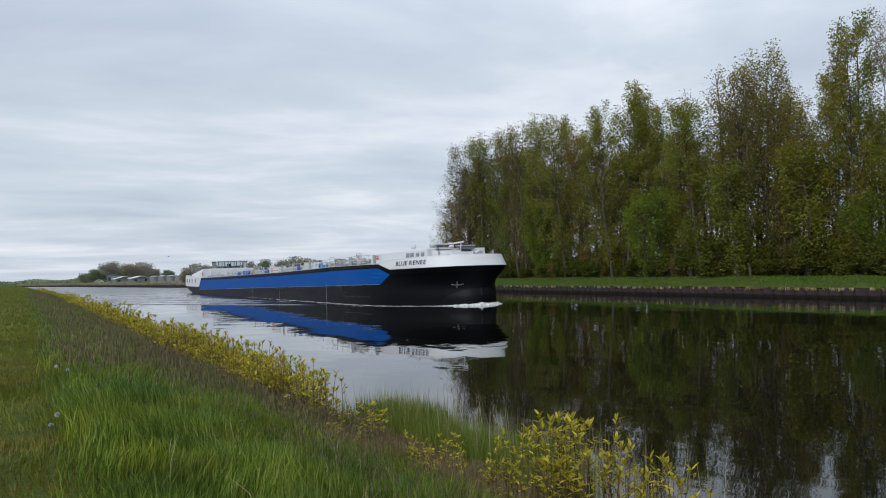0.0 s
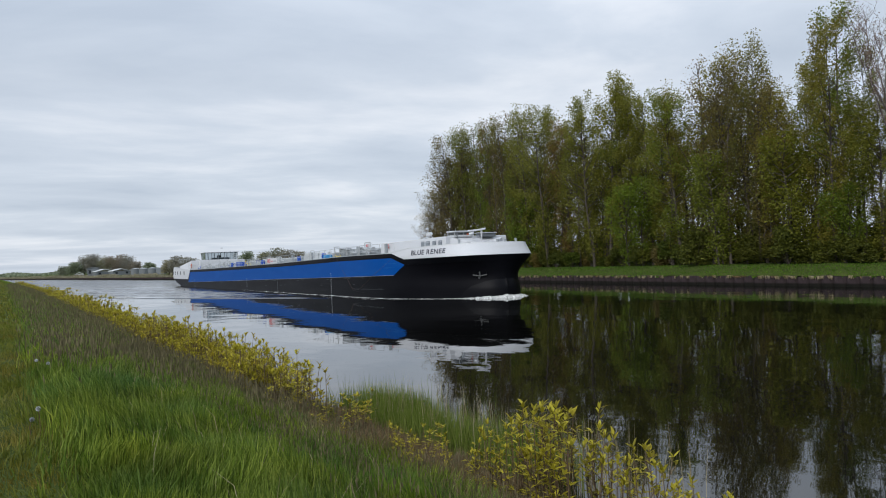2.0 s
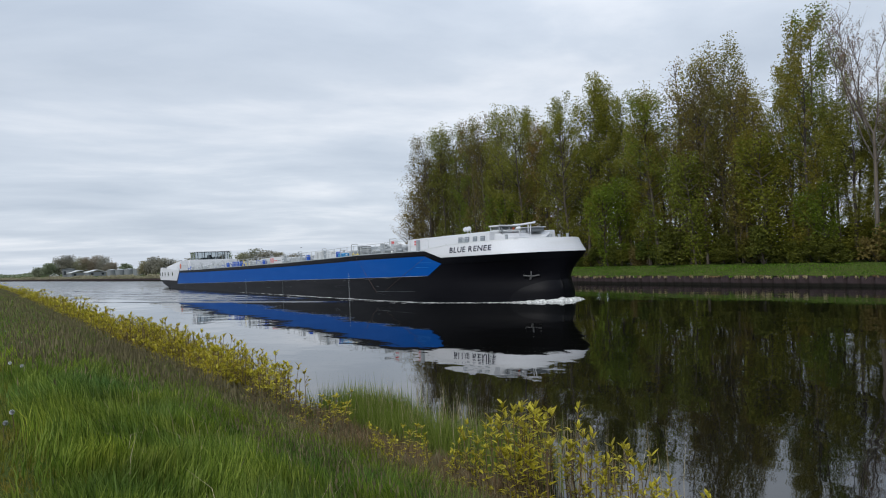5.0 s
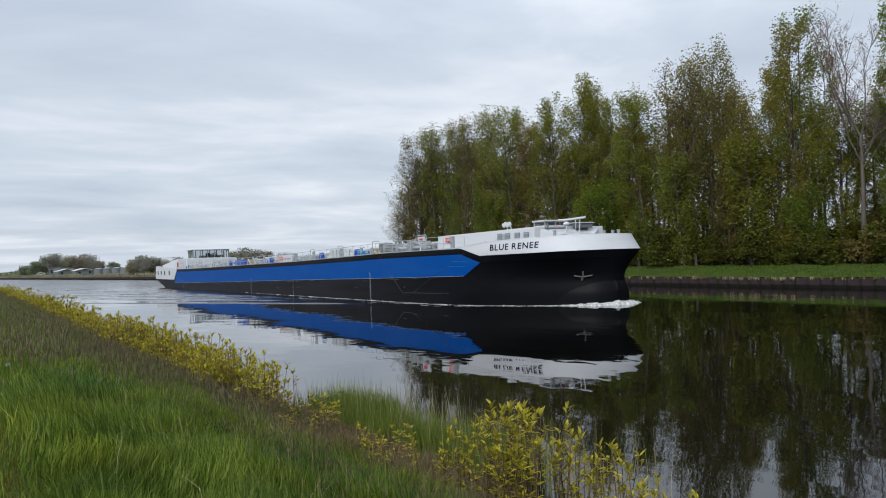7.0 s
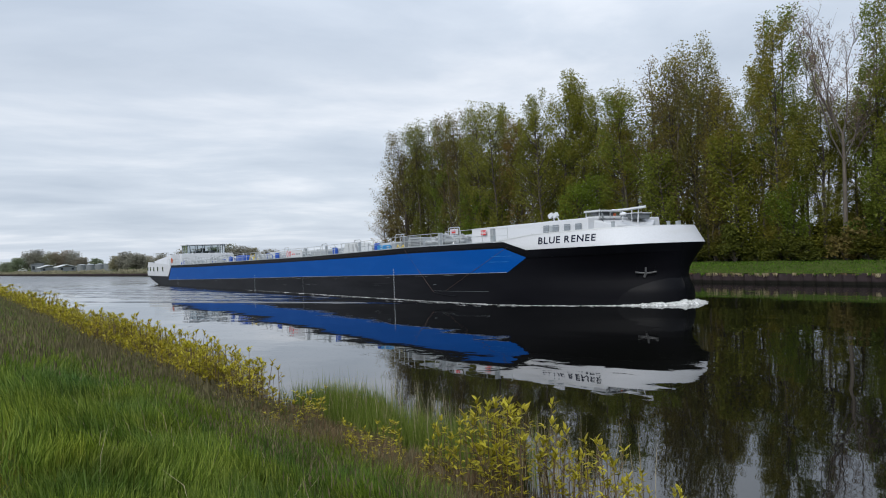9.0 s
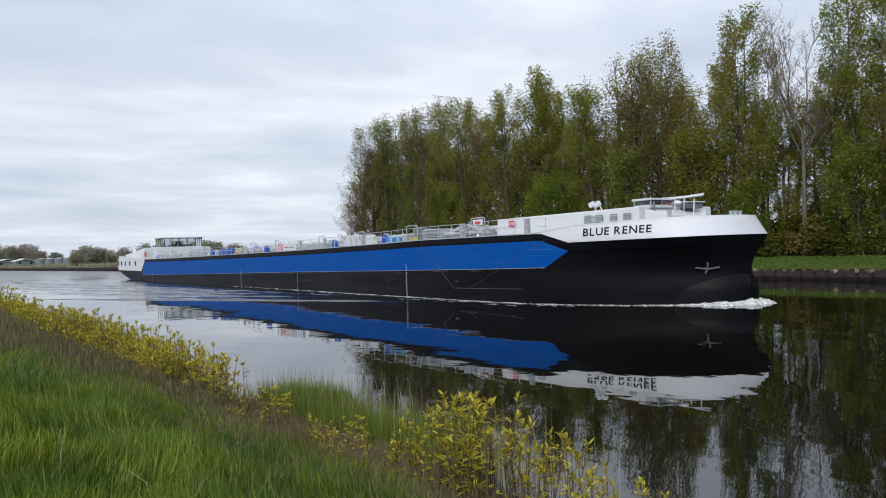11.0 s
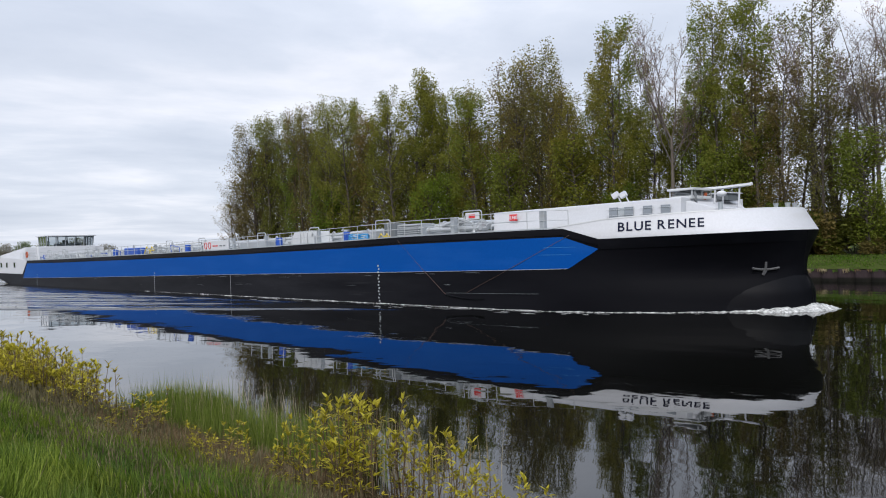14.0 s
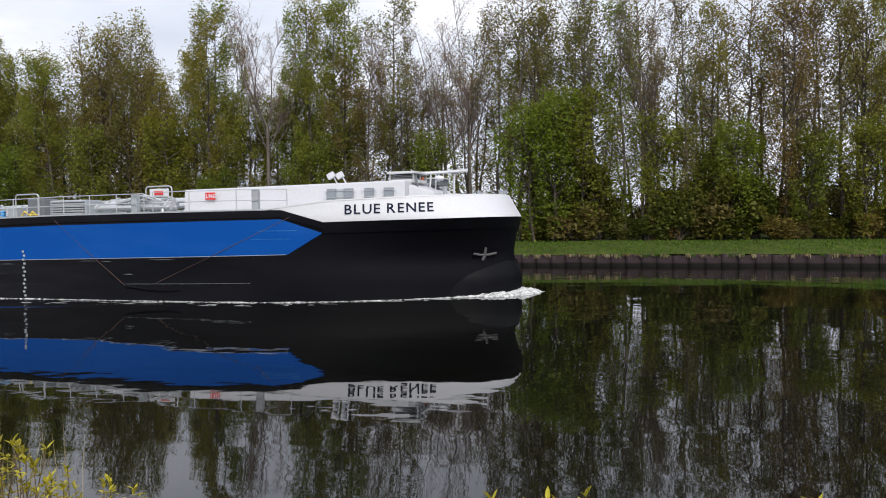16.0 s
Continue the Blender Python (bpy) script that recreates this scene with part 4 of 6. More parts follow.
    for y in (47.5, 46.8):
        bm = bmesh.new()
        tube(bm, [(-6.72, y + 0.22 * math.cos(a * math.tau / 14), dz(46) + 0.47 + 0.26 * math.sin(a * math.tau / 14)) for a in range(15)], 0.028, 4, cap=False)
        part("symbol_ring", bm, M_RED, ship)
    for y, m in ((46.1, M_RED), (45.6, M_RED), (44.9, M_DKGREY), (44.3, M_DKGREY)):
        crate("symbol_bar", ship, -6.725, -6.705, y - 0.2, y + 0.18, dz(46) + 0.38, dz(46) + 0.48, m, "", 0.004)
    crate("blue_crate", ship, -6.1, -5.2, 63.4, 66.8, dz(65) + 0.05, dz(65) + 0.80, M_BLUEBOX, "bright blue covered crate", 0.12)
    for y0, y1, h, m in ((50.8, 53.0, 0.5, M_GREY), (54, 56, 0.6, M_CREAM), (70.5, 73.5, 0.6, M_CREAM), (75, 77.5, 0.6, M_GREY), (80, 84, 0.5, M_CREAM), (88, 91, 0.6, M_GREY)):
        crate("hatch_box", ship, -5.2, -3.8, y0, y1, dz(y0) + 0.02, dz(y0) + h, m, "", 0.1)
    for y in spread(27, 95, 34):
        valve(ship, rnd.uniform(-5.4, -3.3), y + rnd.uniform(-0.8, 0.8), dz(y) + 0.05, rnd.uniform(0.9, 1.7))
    for y in spread(26, 96, 30):
        gooseneck(ship, rnd.uniform(-6.1, -4.6), y + rnd.uniform(-0.9, 0.9), dz(y), rnd.uniform(0.6, 1.15), rnd.choice((-1, 1)))
    # low cross pipes seen between the rails
    for y in spread(49, 95, 24):
        bm = bmesh.new()
        z = dz(y) + rnd.uniform(0.2, 0.7)
        x = rnd.uniform(-6.1, -5.0)
        q = y + rnd.uniform(0.8, 2.2)
        tube(bm, [(x, y, dz(y)), (x, y + 0.05, z), (x, q, z + rnd.uniform(-0.1, 0.25)), (x + 0.1, q + 0.1, dz(q))], rnd.uniform(0.03, 0.08), 6)
        part("branch_pipe", bm, M_STEEL if rnd.random() < 0.8 else M_BLUEBOX, ship)
    # yellow folding frames
    for y, s in ((60.0, 1.0), (24.2, 0.45)):
        bm = bmesh.new()
        for dx in (0.0, 0.5):
            tube(bm, [(-6.0 + dx, y, dz(y)), (-6.0 + dx, y + 1.3 * s, dz(y) + 0.8 * s), (-6.0 + dx, y + 2.0 * s, dz(y))], 0.05, 5)
        tube(bm, [(-6.0, y + 0.65 * s, dz(y) + 0.42 * s), (-5.5, y + 0.65 * s, dz(y) + 0.42 * s)], 0.05, 5)
        part("folding_frame", bm, M_YELLOW, ship)
    # hose derrick lying along the deck amidships
    bm = bmesh.new()
    tube(bm, [(-1.5, 58, dz(58)), (-1.5, 58, dz(58) + 1.15)], 0.13, 8)
    tube(bm, [(-1.5, 58, dz(58) + 1.1), (-1.7, 67, dz(67) + 1.0)], 0.09, 7)
    tube(bm, [(-1.5, 58, dz(58) + 0.7), (-1.6, 61, dz(61) + 1.02)], 0.06, 6)
    part("hose_crane", bm, M_CREAM, ship)


def build_stern(ship):
    wtop = lambda y: lerp_table(y, [97, 99, 108, 121], [3.26, 3.36, 3.7, 3.95])
    strip("stern_bulwark", [97.2, 97.9, 98.5, 99.2] + spread(100, 112, 8) + [121 - q for q in spread(0.25, 8.5, 14, 1.7)][::-1], lambda y: deck_edge(y) + 0.012, wtop, M_WHITE, ship, 0.02, 0.10, 5, label="white stern bulwark")
    for y in (102.6, 106.2, 109.0, 111.6, 114.0):
        p = Vector(skin(y, 2.62, 0.03))
        w = part("porthole_window", box(bmesh.new(), -0.02, 0.02, -0.45, 0.45, -0.34, 0.34, 0.03), M_GLASS, ship)
        w.matrix_basis = Matrix.Translation(p) @ pose(0, 0, 0, 0, 0, -2)
        part("window_frame", frame_bars(0.50, 0.39, 0.06), M_CREAM, w)
    sloped_box("accommodation", ship, (5.6, 5.0), 103.5, 119.0, 3.1, (5.0, 3.95), 0.35, M_WHITE, "white steel deckhouse")
    sloped_box("wheelhouse_base", ship, (3.9, 3.9), 102.6, 108.5, 3.1, (5.05, 5.05), 0.1, M_WHITE, "white wheelhouse base")
    # wheelhouse: posts, panes, roof
    wh = empty("wheelhouse", pose(0.55, 103.2, 4.95), "", "")
    wh.parent = ship
    w0, w1, dep, hgt = 3.12, 3.20, 3.4, 1.50
    n = 5
    for i in range(n + 1):
        a = -1 + 2 * i / n
        for y0, y1 in ((0.15, -0.12), (dep - 0.1, dep + 0.1)):
            bm = bmesh.new()
            tube(bm, [(a * w0, y0, 0), (a * w1, y1, hgt)], 0.07, 5)
            part("window_post", bm, M_SHUTTER, wh)
    for i in range(n):
        a, b = -1 + 2 * i / n, -1 + 2 * (i + 1) / n
        for y0, y1 in ((0.15, -0.12), (dep - 0.1, dep + 0.1)):
            o = new("window_pane", mesh_of("window_pane", [(a * w0, y0, 0.05), (b * w0, y0, 0.05), (b * w1, y1, hgt), (a * w1, y1, hgt)], [(0, 1, 2, 3)], M_PANE))
            o.parent = wh
    for sx in (-1, 1):
        for y in (0.15, 1.3, 2.4):
            o = new("window_pane", mesh_of("window_pane", [(sx * w0, y, 0.05), (sx * w0, y + 1.1, 0.05), (sx * w1, y + 1.1, hgt), (sx * w1, y, hgt)], [(0, 1, 2, 3)], M_PANE))
            o.parent = wh
            bm = bmesh.new()
            tube(bm, [(sx * w0, y, 0), (sx * w1, y, hgt)], 0.06, 5)
            part("window_post", bm, M_SHUTTER, wh)
    part("roof", box(bmesh.new(), -3.5, 3.5, -0.4, dep + 0.4, hgt, hgt + 0.14, 0.05), M_WHITE, wh)
    part("console", box(bmesh.new(), -1.8, 1.8, 0.7, 1.5, 0.0, 0.5, 0.08), M_DKGREY, wh)
    part("steering_seat", box(bmesh.new(), -0.35, 0.35, 2.0, 2.6, 0.0, 1.0, 0.12), M_DKGREY, wh)
    bm = bmesh.new()
    for y in spread(107, 118, 7):
        tube(bm, [(-4.9, y, 4.6), (-4.9, y, 5.4)], 0.03, 5)
    tube(bm, [(-4.9, 107, 5.4), (-4.9, 118, 5.4)], 0.03, 5)
    part("railing", bm, M_STEEL, ship)
    bm = bmesh.new()
    tube(bm, [(-5.9, 100.6 + 0.36 * math.cos(a * math.tau / 16), 3.95 + 0.36 * math.sin(a * math.tau / 16)) for a in range(17)], 0.08, 6, cap=False)
    part("lifebuoy", bm, M_ORANGE, ship, "orange lifebuoy on the rail")
    railing(ship, -5.9, 97.2, 103.4, lambda y: 3.25, 1.2)
    bm = bmesh.new()
    tube(bm, [(-4.6, 106.2, 4.7), (-4.6, 106.2, 5.1)], 0.25, 10)
    part("searchlight", bm, M_DKGREY, ship)


def frame_bars(hw, hh, r):
    bm = bmesh.new()
    for z in (-hh, hh):
        box(bm, -0.03, 0.03, -hw, hw, z - r / 2, z + r / 2)
    for y in (-hw, hw):
        box(bm, -0.03, 0.03, y - r / 2, y + r / 2, -hh, hh)
    return bm


def pane_glass():
    n = Nodes("clear_window_glass")
    n.bsdf.inputs["Transmission Weight"].default_value = 1.0
    n.bsdf.inputs["IOR"].default_value = 1.05
    return n.done((0.52, 0.57, 0.59), 0.02)


M_PANE = pane_glass()
SHIP, _edge = build_ship()
build_deck_gear(SHIP)
build_stern(SHIP)


# ---------------------------------------------------------------- bow wave and wash
def foam_patch(name, rows_fn, nu, nv, parent):
    vs, fs = [], []
    for i in range(nu + 1):
        for j in range(nv + 1):
            vs.append(rows_fn(i / nu, j / nv))
    for i in range(nu):
        for j in range(nv):
            a = i * (nv + 1) + j
            fs.append((a, a + 1, a + nv + 2, a + nv + 1))
    ob = new(name, mesh_of(name, vs, fs, M_FOAM, True))
    ob.parent = parent
    return ob


def build_wash():
    wash = empty("bow_wave", pose(SHIP_X, SHIP_Y, 0), "white foaming bow wave and wash along the hull", "wave")

    for side in (-1, 1):
        def crest(u, v):
            y = -0.75 + 4.6 * u
            inner = max(half_width(y, 0.1) - 0.15, 0.0) if y > 0.31 else 0.0
            wide = (0.12 + 1.0 * math.sin(math.pi * min(u * 1.5 + 0.12, 1.0)) ** 0.8) * (1 - 0.5 * u) * (1 + 0.45 * noise.noise((y * 2.3, 1.0, side)))
            x = inner + 0.26 * max(0.0, 1 - u) ** 0.7 * min(1.0, max(0.0, (y + 0.25) / 0.9)) + wide * v * 1.15
            rag = 0.35 * noise.noise((y * 1.7, v * 3, 4.0 + side)) + 0.5
            h = (0.28 * (1 - u) ** 1.2 + 0.02) * (1 - v ** 1.6) * (0.45 + rag) + 0.09 * noise.noise((y * 4, v * 6, side)) + 0.05 * noise.noise((y * 11, v * 15, side)) - 0.03 * v
            k = min(u / 0.16, 1.0)
            h = h * k * k * (3 - 2 * k) - 0.03 * (1 - k)
            return (side * x, y - 0.5 * v * (1 - u), max(h, -0.06))
        foam_patch("crest", crest, 90, 22, wash)

        def trail(u, v):
            y = 1.3 + 60.9 * u
            inner = half_width(y, 0.05) - 0.05
            k = noise.noise((y * 0.7, side * 3.0, 1.0)) + 0.6 * noise.noise((y * 3.7, side * 3.0, 5.0))
            wide = (0.09 + 0.20 * max(0, k + 0.1)) * (1 - 0.6 * u) + 0.22 * max(0.0, 1 - y / 7)
            n2 = noise.noise((y * 7.3, v * 4, 9.0))
            h = 0.03 * (1 - v) * (0.8 + k) + 0.03 * n2 + 0.012 - 0.022 * u
            return (side * (inner + wide * v + 0.02 + 0.20 * max(0.0, 1 - y / 6)), y, h)
        foam_patch("foam_line", trail, 1500, 3, wash)

    rnd = random.Random(8)
    # loose flecks and thin streaks of foam
    for k in range(46):
        y = 3 + 40 * rnd.random() ** 1.4
        x = half_width(y, 0) + 0.25 + rnd.random() * (0.6 + 0.05 * y)
        ln, wd = rnd.uniform(0.2, 1.4), rnd.uniform(0.04, 0.13)
        vs = [(-x - wd * math.sin(math.pi * q / 8) * (0.6 + 0.4 * rnd.random()) * s, y + ln * (q / 8 - 0.5), 0.012 if 0 < q < 8 else -0.01) for q in range(9) for s in (-1, 1)]
        fs = [(2 * q, 2 * q + 1, 2 * q + 3, 2 * q + 2) for q in range(8)]
        o = new("foam_fleck", mesh_of("foam_fleck", vs, fs, M_FOAM, True))
        o.parent = wash
    # low wave crests that fan out from the hull
    lines = (([18, 34, 47, 65, 110], [7.5, 9.3, 10.4, 12.7, 18], 0.085), ([15, 24, 34.6, 42, 62], [7.9, 11.4, 16.2, 20.3, 30], 0.07),
             ([28, 46, 55, 80], [9.2, 16.8, 20, 29], 0.06), ([36, 55, 75, 100], [9.9, 15.9, 21, 28], 0.075), ([48, 66, 82, 110], [10.9, 15.0, 19.5, 27], 0.08),
             ([60, 78, 95, 120], [11.9, 15.6, 19.0, 26], 0.08), ([72, 92, 112, 140], [12.6, 16.4, 20.5, 28], 0.085))
    for k, (ys, offs, amp0) in enumerate(lines):
        vs, fs = [], []
        n = 90
        for i in range(n + 1):
            u = i / n
            y = ys[0] + (ys[-1] - ys[0]) * u
            x = lerp_table(y, ys, offs) + 0.25 * noise.noise((y * 0.15, k, 3.0))
            amp = amp0 * min(u * 6, 1, (1 - u) * 3) * (0.75 + 0.6 * noise.noise((y * 0.35, k, 0)))
            for j in range(9):
                s = j / 8 - 0.5
                vs.append((-(x + s * 0.62), y, amp * math.cos(math.pi * s) ** 2 * 1.3 - 0.006 * (abs(s) > 0.49)))
        for i in range(n):
            for j in range(8):
                a = i * 9 + j
                fs.append((a, a + 1, a + 10, a + 9))
        o = new("wake_crest", mesh_of("wake_crest", vs, fs, M_WAKE, True))
        o.parent = wash
    reach = lambda y: lerp_table(y, [14, 15, 24, 34.6, 42, 62, 90, 130], [7.2, 7.7, 11.2, 15.9, 20, 24, 25, 25])
    nu, nv = 260, 150
    vs, fs = [], []
    for i in range(nu + 1):
        y = 14.5 + 107 * i / nu
        inner = half_width(min(y, 117.0), 0.05) - 0.1 if y < 112 else 0.5
        for j in range(nv + 1):
            v = j / nv
            off = inner + (reach(y) - inner) * v
            ph = off * 1.0 - 0.47 * y
            h = 0.5 * math.sin(2.6 * ph + 1.5 * noise.noise((off * 0.2, y * 0.07, 3))) + 0.35 * math.sin(4.9 * ph + 2.5 * noise.noise((off * 0.3, y * 0.1, 8))) + 0.9 * noise.noise((off * 1.1, y * 0.28, 1.0))
            rim = min(1.0, 5 * v, 9 * (1 - v), i / 12, (nu - i) / 20)
            grow = lerp_table(y, [14, 28, 45, 125], [0.1, 0.35, 1.0, 0.9])
            vs.append((-off, y, 0.045 * h * rim * grow * (0.6 + 0.8 * noise.noise((off * 0.15, y * 0.05, 6)) + 0.5 * (1 - v)) + (0.014 + 0.03 * grow) * min(rim, 0.6) - 0.012))
    for i in range(nu):
        for j in range(nv):
            a = i * (nv + 1) + j
            fs.append((a, a + nv + 1, a + nv + 2, a + 1))
    o = new("churned_water", mesh_of("churned_water", vs, fs, M_WAKE, True))
    o.parent = wash
    return wash


WASH = build_wash()


# ---------------------------------------------------------------- trees of the far bank
def leaf_cloud(rnd_seed, centres, radii, count, size, aspect=0.62):
    """Many small leaf quads scattered through blobs; returns verts and quad faces."""
    g = np.random.RandomState(rnd_seed)
    centres, radii = np.asarray(centres, float), np.asarray(radii, float)
    wgt = (radii.prod(1)) ** 0.7
    pick = g.choice(len(centres), count, p=wgt / wgt.sum())
    p = centres[pick] + np.clip(g.normal(size=(count, 3)), -1.55, 1.55) * radii[pick] * 0.68
    a = g.normal(size=(count, 3))
    a[:, 2] *= 0.7
    a /= np.linalg.norm(a, axis=1, keepdims=True)
    b = np.cross(a, g.normal(size=(count, 3)))
    b /= np.linalg.norm(b, axis=1, keepdims=True)
    s = size * (0.6 + 0.8 * g.rand(count, 1))
    tip, wid = a * s, b * s * aspect * 0.5
    v = np.stack([p - tip * 0.5 - wid, p - tip * 0.5 + wid, p + tip * 0.5], 1).reshape(-1, 3)
    f = np.arange(count * 3).reshape(-1, 3)
    return v, f


def make_tree(name, seed, height, crown_w, base, leaves, leaf_size, leaf_mat, bark_mat, label, stems=1, lean=0.0, twigs=0, crown_low=0.12):
    """A tall bankside tree: tapered trunk, rising limbs, airy crown with gaps."""
    rnd = random.Random(seed)
    root = empty(name, base, label, "tree", "trees on the far bank")
    bm = bmesh.new()
    cs, rs = [], []
    fine = bmesh.new()
    for st in range(stems):
        ang = rnd.random() * 6.28
        off = Vector((math.cos(ang), math.sin(ang), 0)) * (0.0 if stems == 1 else rnd.uniform(0.4, 1.0))
        h = height * (1 if st == 0 else rnd.uniform(0.72, 0.95))
        drift = Vector((math.cos(ang), math.sin(ang), 0)) * (lean + (0 if stems == 1 else 0.05)) * h
        pts = []
        for i in range(8):
            u = i / 7
            pts.append(off + drift * u + Vector((rnd.uniform(-1, 1), rnd.uniform(-1, 1), 0)) * 0.18 * (u > 0) + Vector((0, 0, h * 0.97 * u - 0.3 * (i == 0))))
        tube(bm, pts, 0.0075 * h + 0.03, 7, 0.02)

        def on(u):
            q = min(u * 7, 6.999)
            i = int(q)
            return pts[i].lerp(pts[i + 1], q - i)
        n_limb = int(26 + h * 0.8)
        for k in range(n_limb):
            u = crown_low * 0.7 + (0.98 - crown_low * 0.7) * (k + rnd.random()) / n_limb
            a = rnd.random() * math.tau
            env = crown_w * (math.sin(math.pi * min(1, max(0.0, (u - crown_low * 0.7) / (1.02 - crown_low * 0.7))) ** 1.05) ** 0.7 + 0.10)
            ln = env * rnd.uniform(0.5, 1.1)
            rise = ln * rnd.uniform(0.6, 1.5)
            p0 = on(u)
            out = Vector((math.cos(a), math.sin(a), 0))
            p1 = p0 + out * ln * 0.5 + Vector((0, 0, rise * 0.35))
            p2 = p0 + out * ln + Vector((0, 0, rise))
            tube(bm, [p0, p1, p2], 0.035 + 0.012 * ln, 4, 0.012, cap=False)
            for q in (p1.lerp(p2, 0.3), p2, p1.lerp(p2, 0.7)):
                cs.append(tuple(q + Vector((rnd.gauss(0, 0.25), rnd.gauss(0, 0.25), rnd.gauss(0.1, 0.4)))))
                r = rnd.uniform(0.30, 0.62) * (0.7 + 0.25 * crown_w / 2.0)
                rs.append((r, r, r * rnd.uniform(1.2, 2.2)))
            for _ in range(twigs):
                q0 = p1.lerp(p2, rnd.random())
                q1 = q0 + Vector((rnd.gauss(0, 0.45), rnd.gauss(0, 0.45), rnd.uniform(0.3, 1.3)))
                tube(fine, [q0, q0.lerp(q1, 0.5) + Vector((rnd.gauss(0, 0.08), rnd.gauss(0, 0.08), 0)), q1], 0.016, 3, 0.006, cap=False)
        cs.append(tuple(pts[-1]))
        rs.append((0.35, 0.35, 0.9))
    part("trunk", bm, bark_mat, root)
    if twigs:
        part("twig_haze", fine, M_TWIG, root)["kind"] = "stuff"
    else:
        fine.free()
    v, f = leaf_cloud(seed * 7 + 1, cs, rs, leaves, leaf_size)
    ob = new("crown", mesh_of("crown", v, f, leaf_mat))
    ob.parent = root
    ob["kind"] = "stuff"
    return root


def make_bare_tree(seed, height, reach, base, label):
    """A vase-shaped tree still almost bare: a clean bole, long rising limbs, a haze of fine twigs."""
    rnd = random.Random(seed)
    root = empty("bare_tree", base, label, "tree", "trees on the far bank")
    bm, fine = bmesh.new(), bmesh.new()
    fork = height * rnd.uniform(0.42, 0.5)
    bole = [Vector((rnd.gauss(0, 0.08) * (k > 0), rnd.gauss(0, 0.08) * (k > 0), -0.3 + (fork + 0.3) * k / 4)) for k in range(5)]
    tube(bm, bole, 0.23, 8, 0.13)
    buds = []
    for k in range(9):
        a = k * math.tau / 9 + rnd.uniform(-0.3, 0.3)
        out = Vector((math.cos(a), math.sin(a), 0))
        p0 = bole[-1] + Vector((0, 0, -rnd.uniform(0, 0.25) * fork * (k > 3)))
        top = height * rnd.uniform(0.8, 1.0) if k < 6 else height * rnd.uniform(0.6, 0.75)
        r = reach * rnd.uniform(0.35, 1.0)
        pts = [p0]
        for u in (0.2, 0.45, 0.7, 1.0):
            pts.append(p0 + out * r * u ** 0.8 + Vector((rnd.gauss(0, 0.2), rnd.gauss(0, 0.2), (top - p0.z) * u)))
        tube(bm, pts, 0.085, 5, 0.02, cap=False)
        for _ in range(17):
            q = rnd.uniform(0.25, 0.98) * 4
            s = int(min(q, 3.99))
            o = pts[s].lerp(pts[s + 1], q - s)
            d = Vector((rnd.gauss(0, 1), rnd.gauss(0, 1), 0)).normalized() * rnd.uniform(0.5, 1.5) + Vector((0, 0, rnd.uniform(0.9, 2.2)))
            e2 = o + d
            tube(fine, [o, o.lerp(e2, 0.5) + Vector((rnd.gauss(0, 0.1), rnd.gauss(0, 0.1), -0.1)), e2], 0.028, 3, 0.01, cap=False)
            for _ in range(7):
                w = o.lerp(e2, rnd.uniform(0.2, 1.0))
                f2 = w + Vector((rnd.gauss(0, 0.35), rnd.gauss(0, 0.35), rnd.uniform(0.25, 0.9)))
                tube(fine, [w, f2], 0.011, 3, 0.006, cap=False)
                buds.append(tuple(f2))
    part("trunk", bm, M_BARKMID, root)
    part("twig_haze", fine, M_TWIG, root)["kind"] = "stuff"
    v, f = leaf_cloud(seed, buds, [(0.22, 0.22, 0.25)] * len(buds), 4200, 0.12)
    ob = new("crown", mesh_of("crown", v, f, M_BUD))
    ob.parent = root
    ob["kind"] = "stuff"
    return root


def make_bush(name, seed, w, h, base, leaves, size, mat, label, group):
    rnd = random.Random(seed)
    root = empty(name, base, label, "bush", group)
    bm = bmesh.new()
    cs, rs = [], []
    for k in range(15):
        a = rnd.random() * math.tau
        q = Vector((math.cos(a) * w * rnd.uniform(0.1, 1.0), math.sin(a) * w * rnd.uniform(0.1, 1.0), h * rnd.uniform(0.2, 1.1)))
        tube(bm, [(0, 0, -0.1), q * 0.5 + Vector((0, 0, 0.1)), q], 0.03, 4, 0.01, cap=False)
        cs.append(tuple(q))
        r = rnd.uniform(0.16, 0.42) * w
        rs.append((r, r, r * rnd.uniform(0.8, 1.5)))
    part("stem", bm, M_BARK, root)
    v, f = leaf_cloud(seed, cs, rs, leaves, size)
    v[:, 2] = np.maximum(v[:, 2], 0.02)
    ob = new("crown", mesh_of("crown", v, f, mat))
    ob.parent = root
    return root


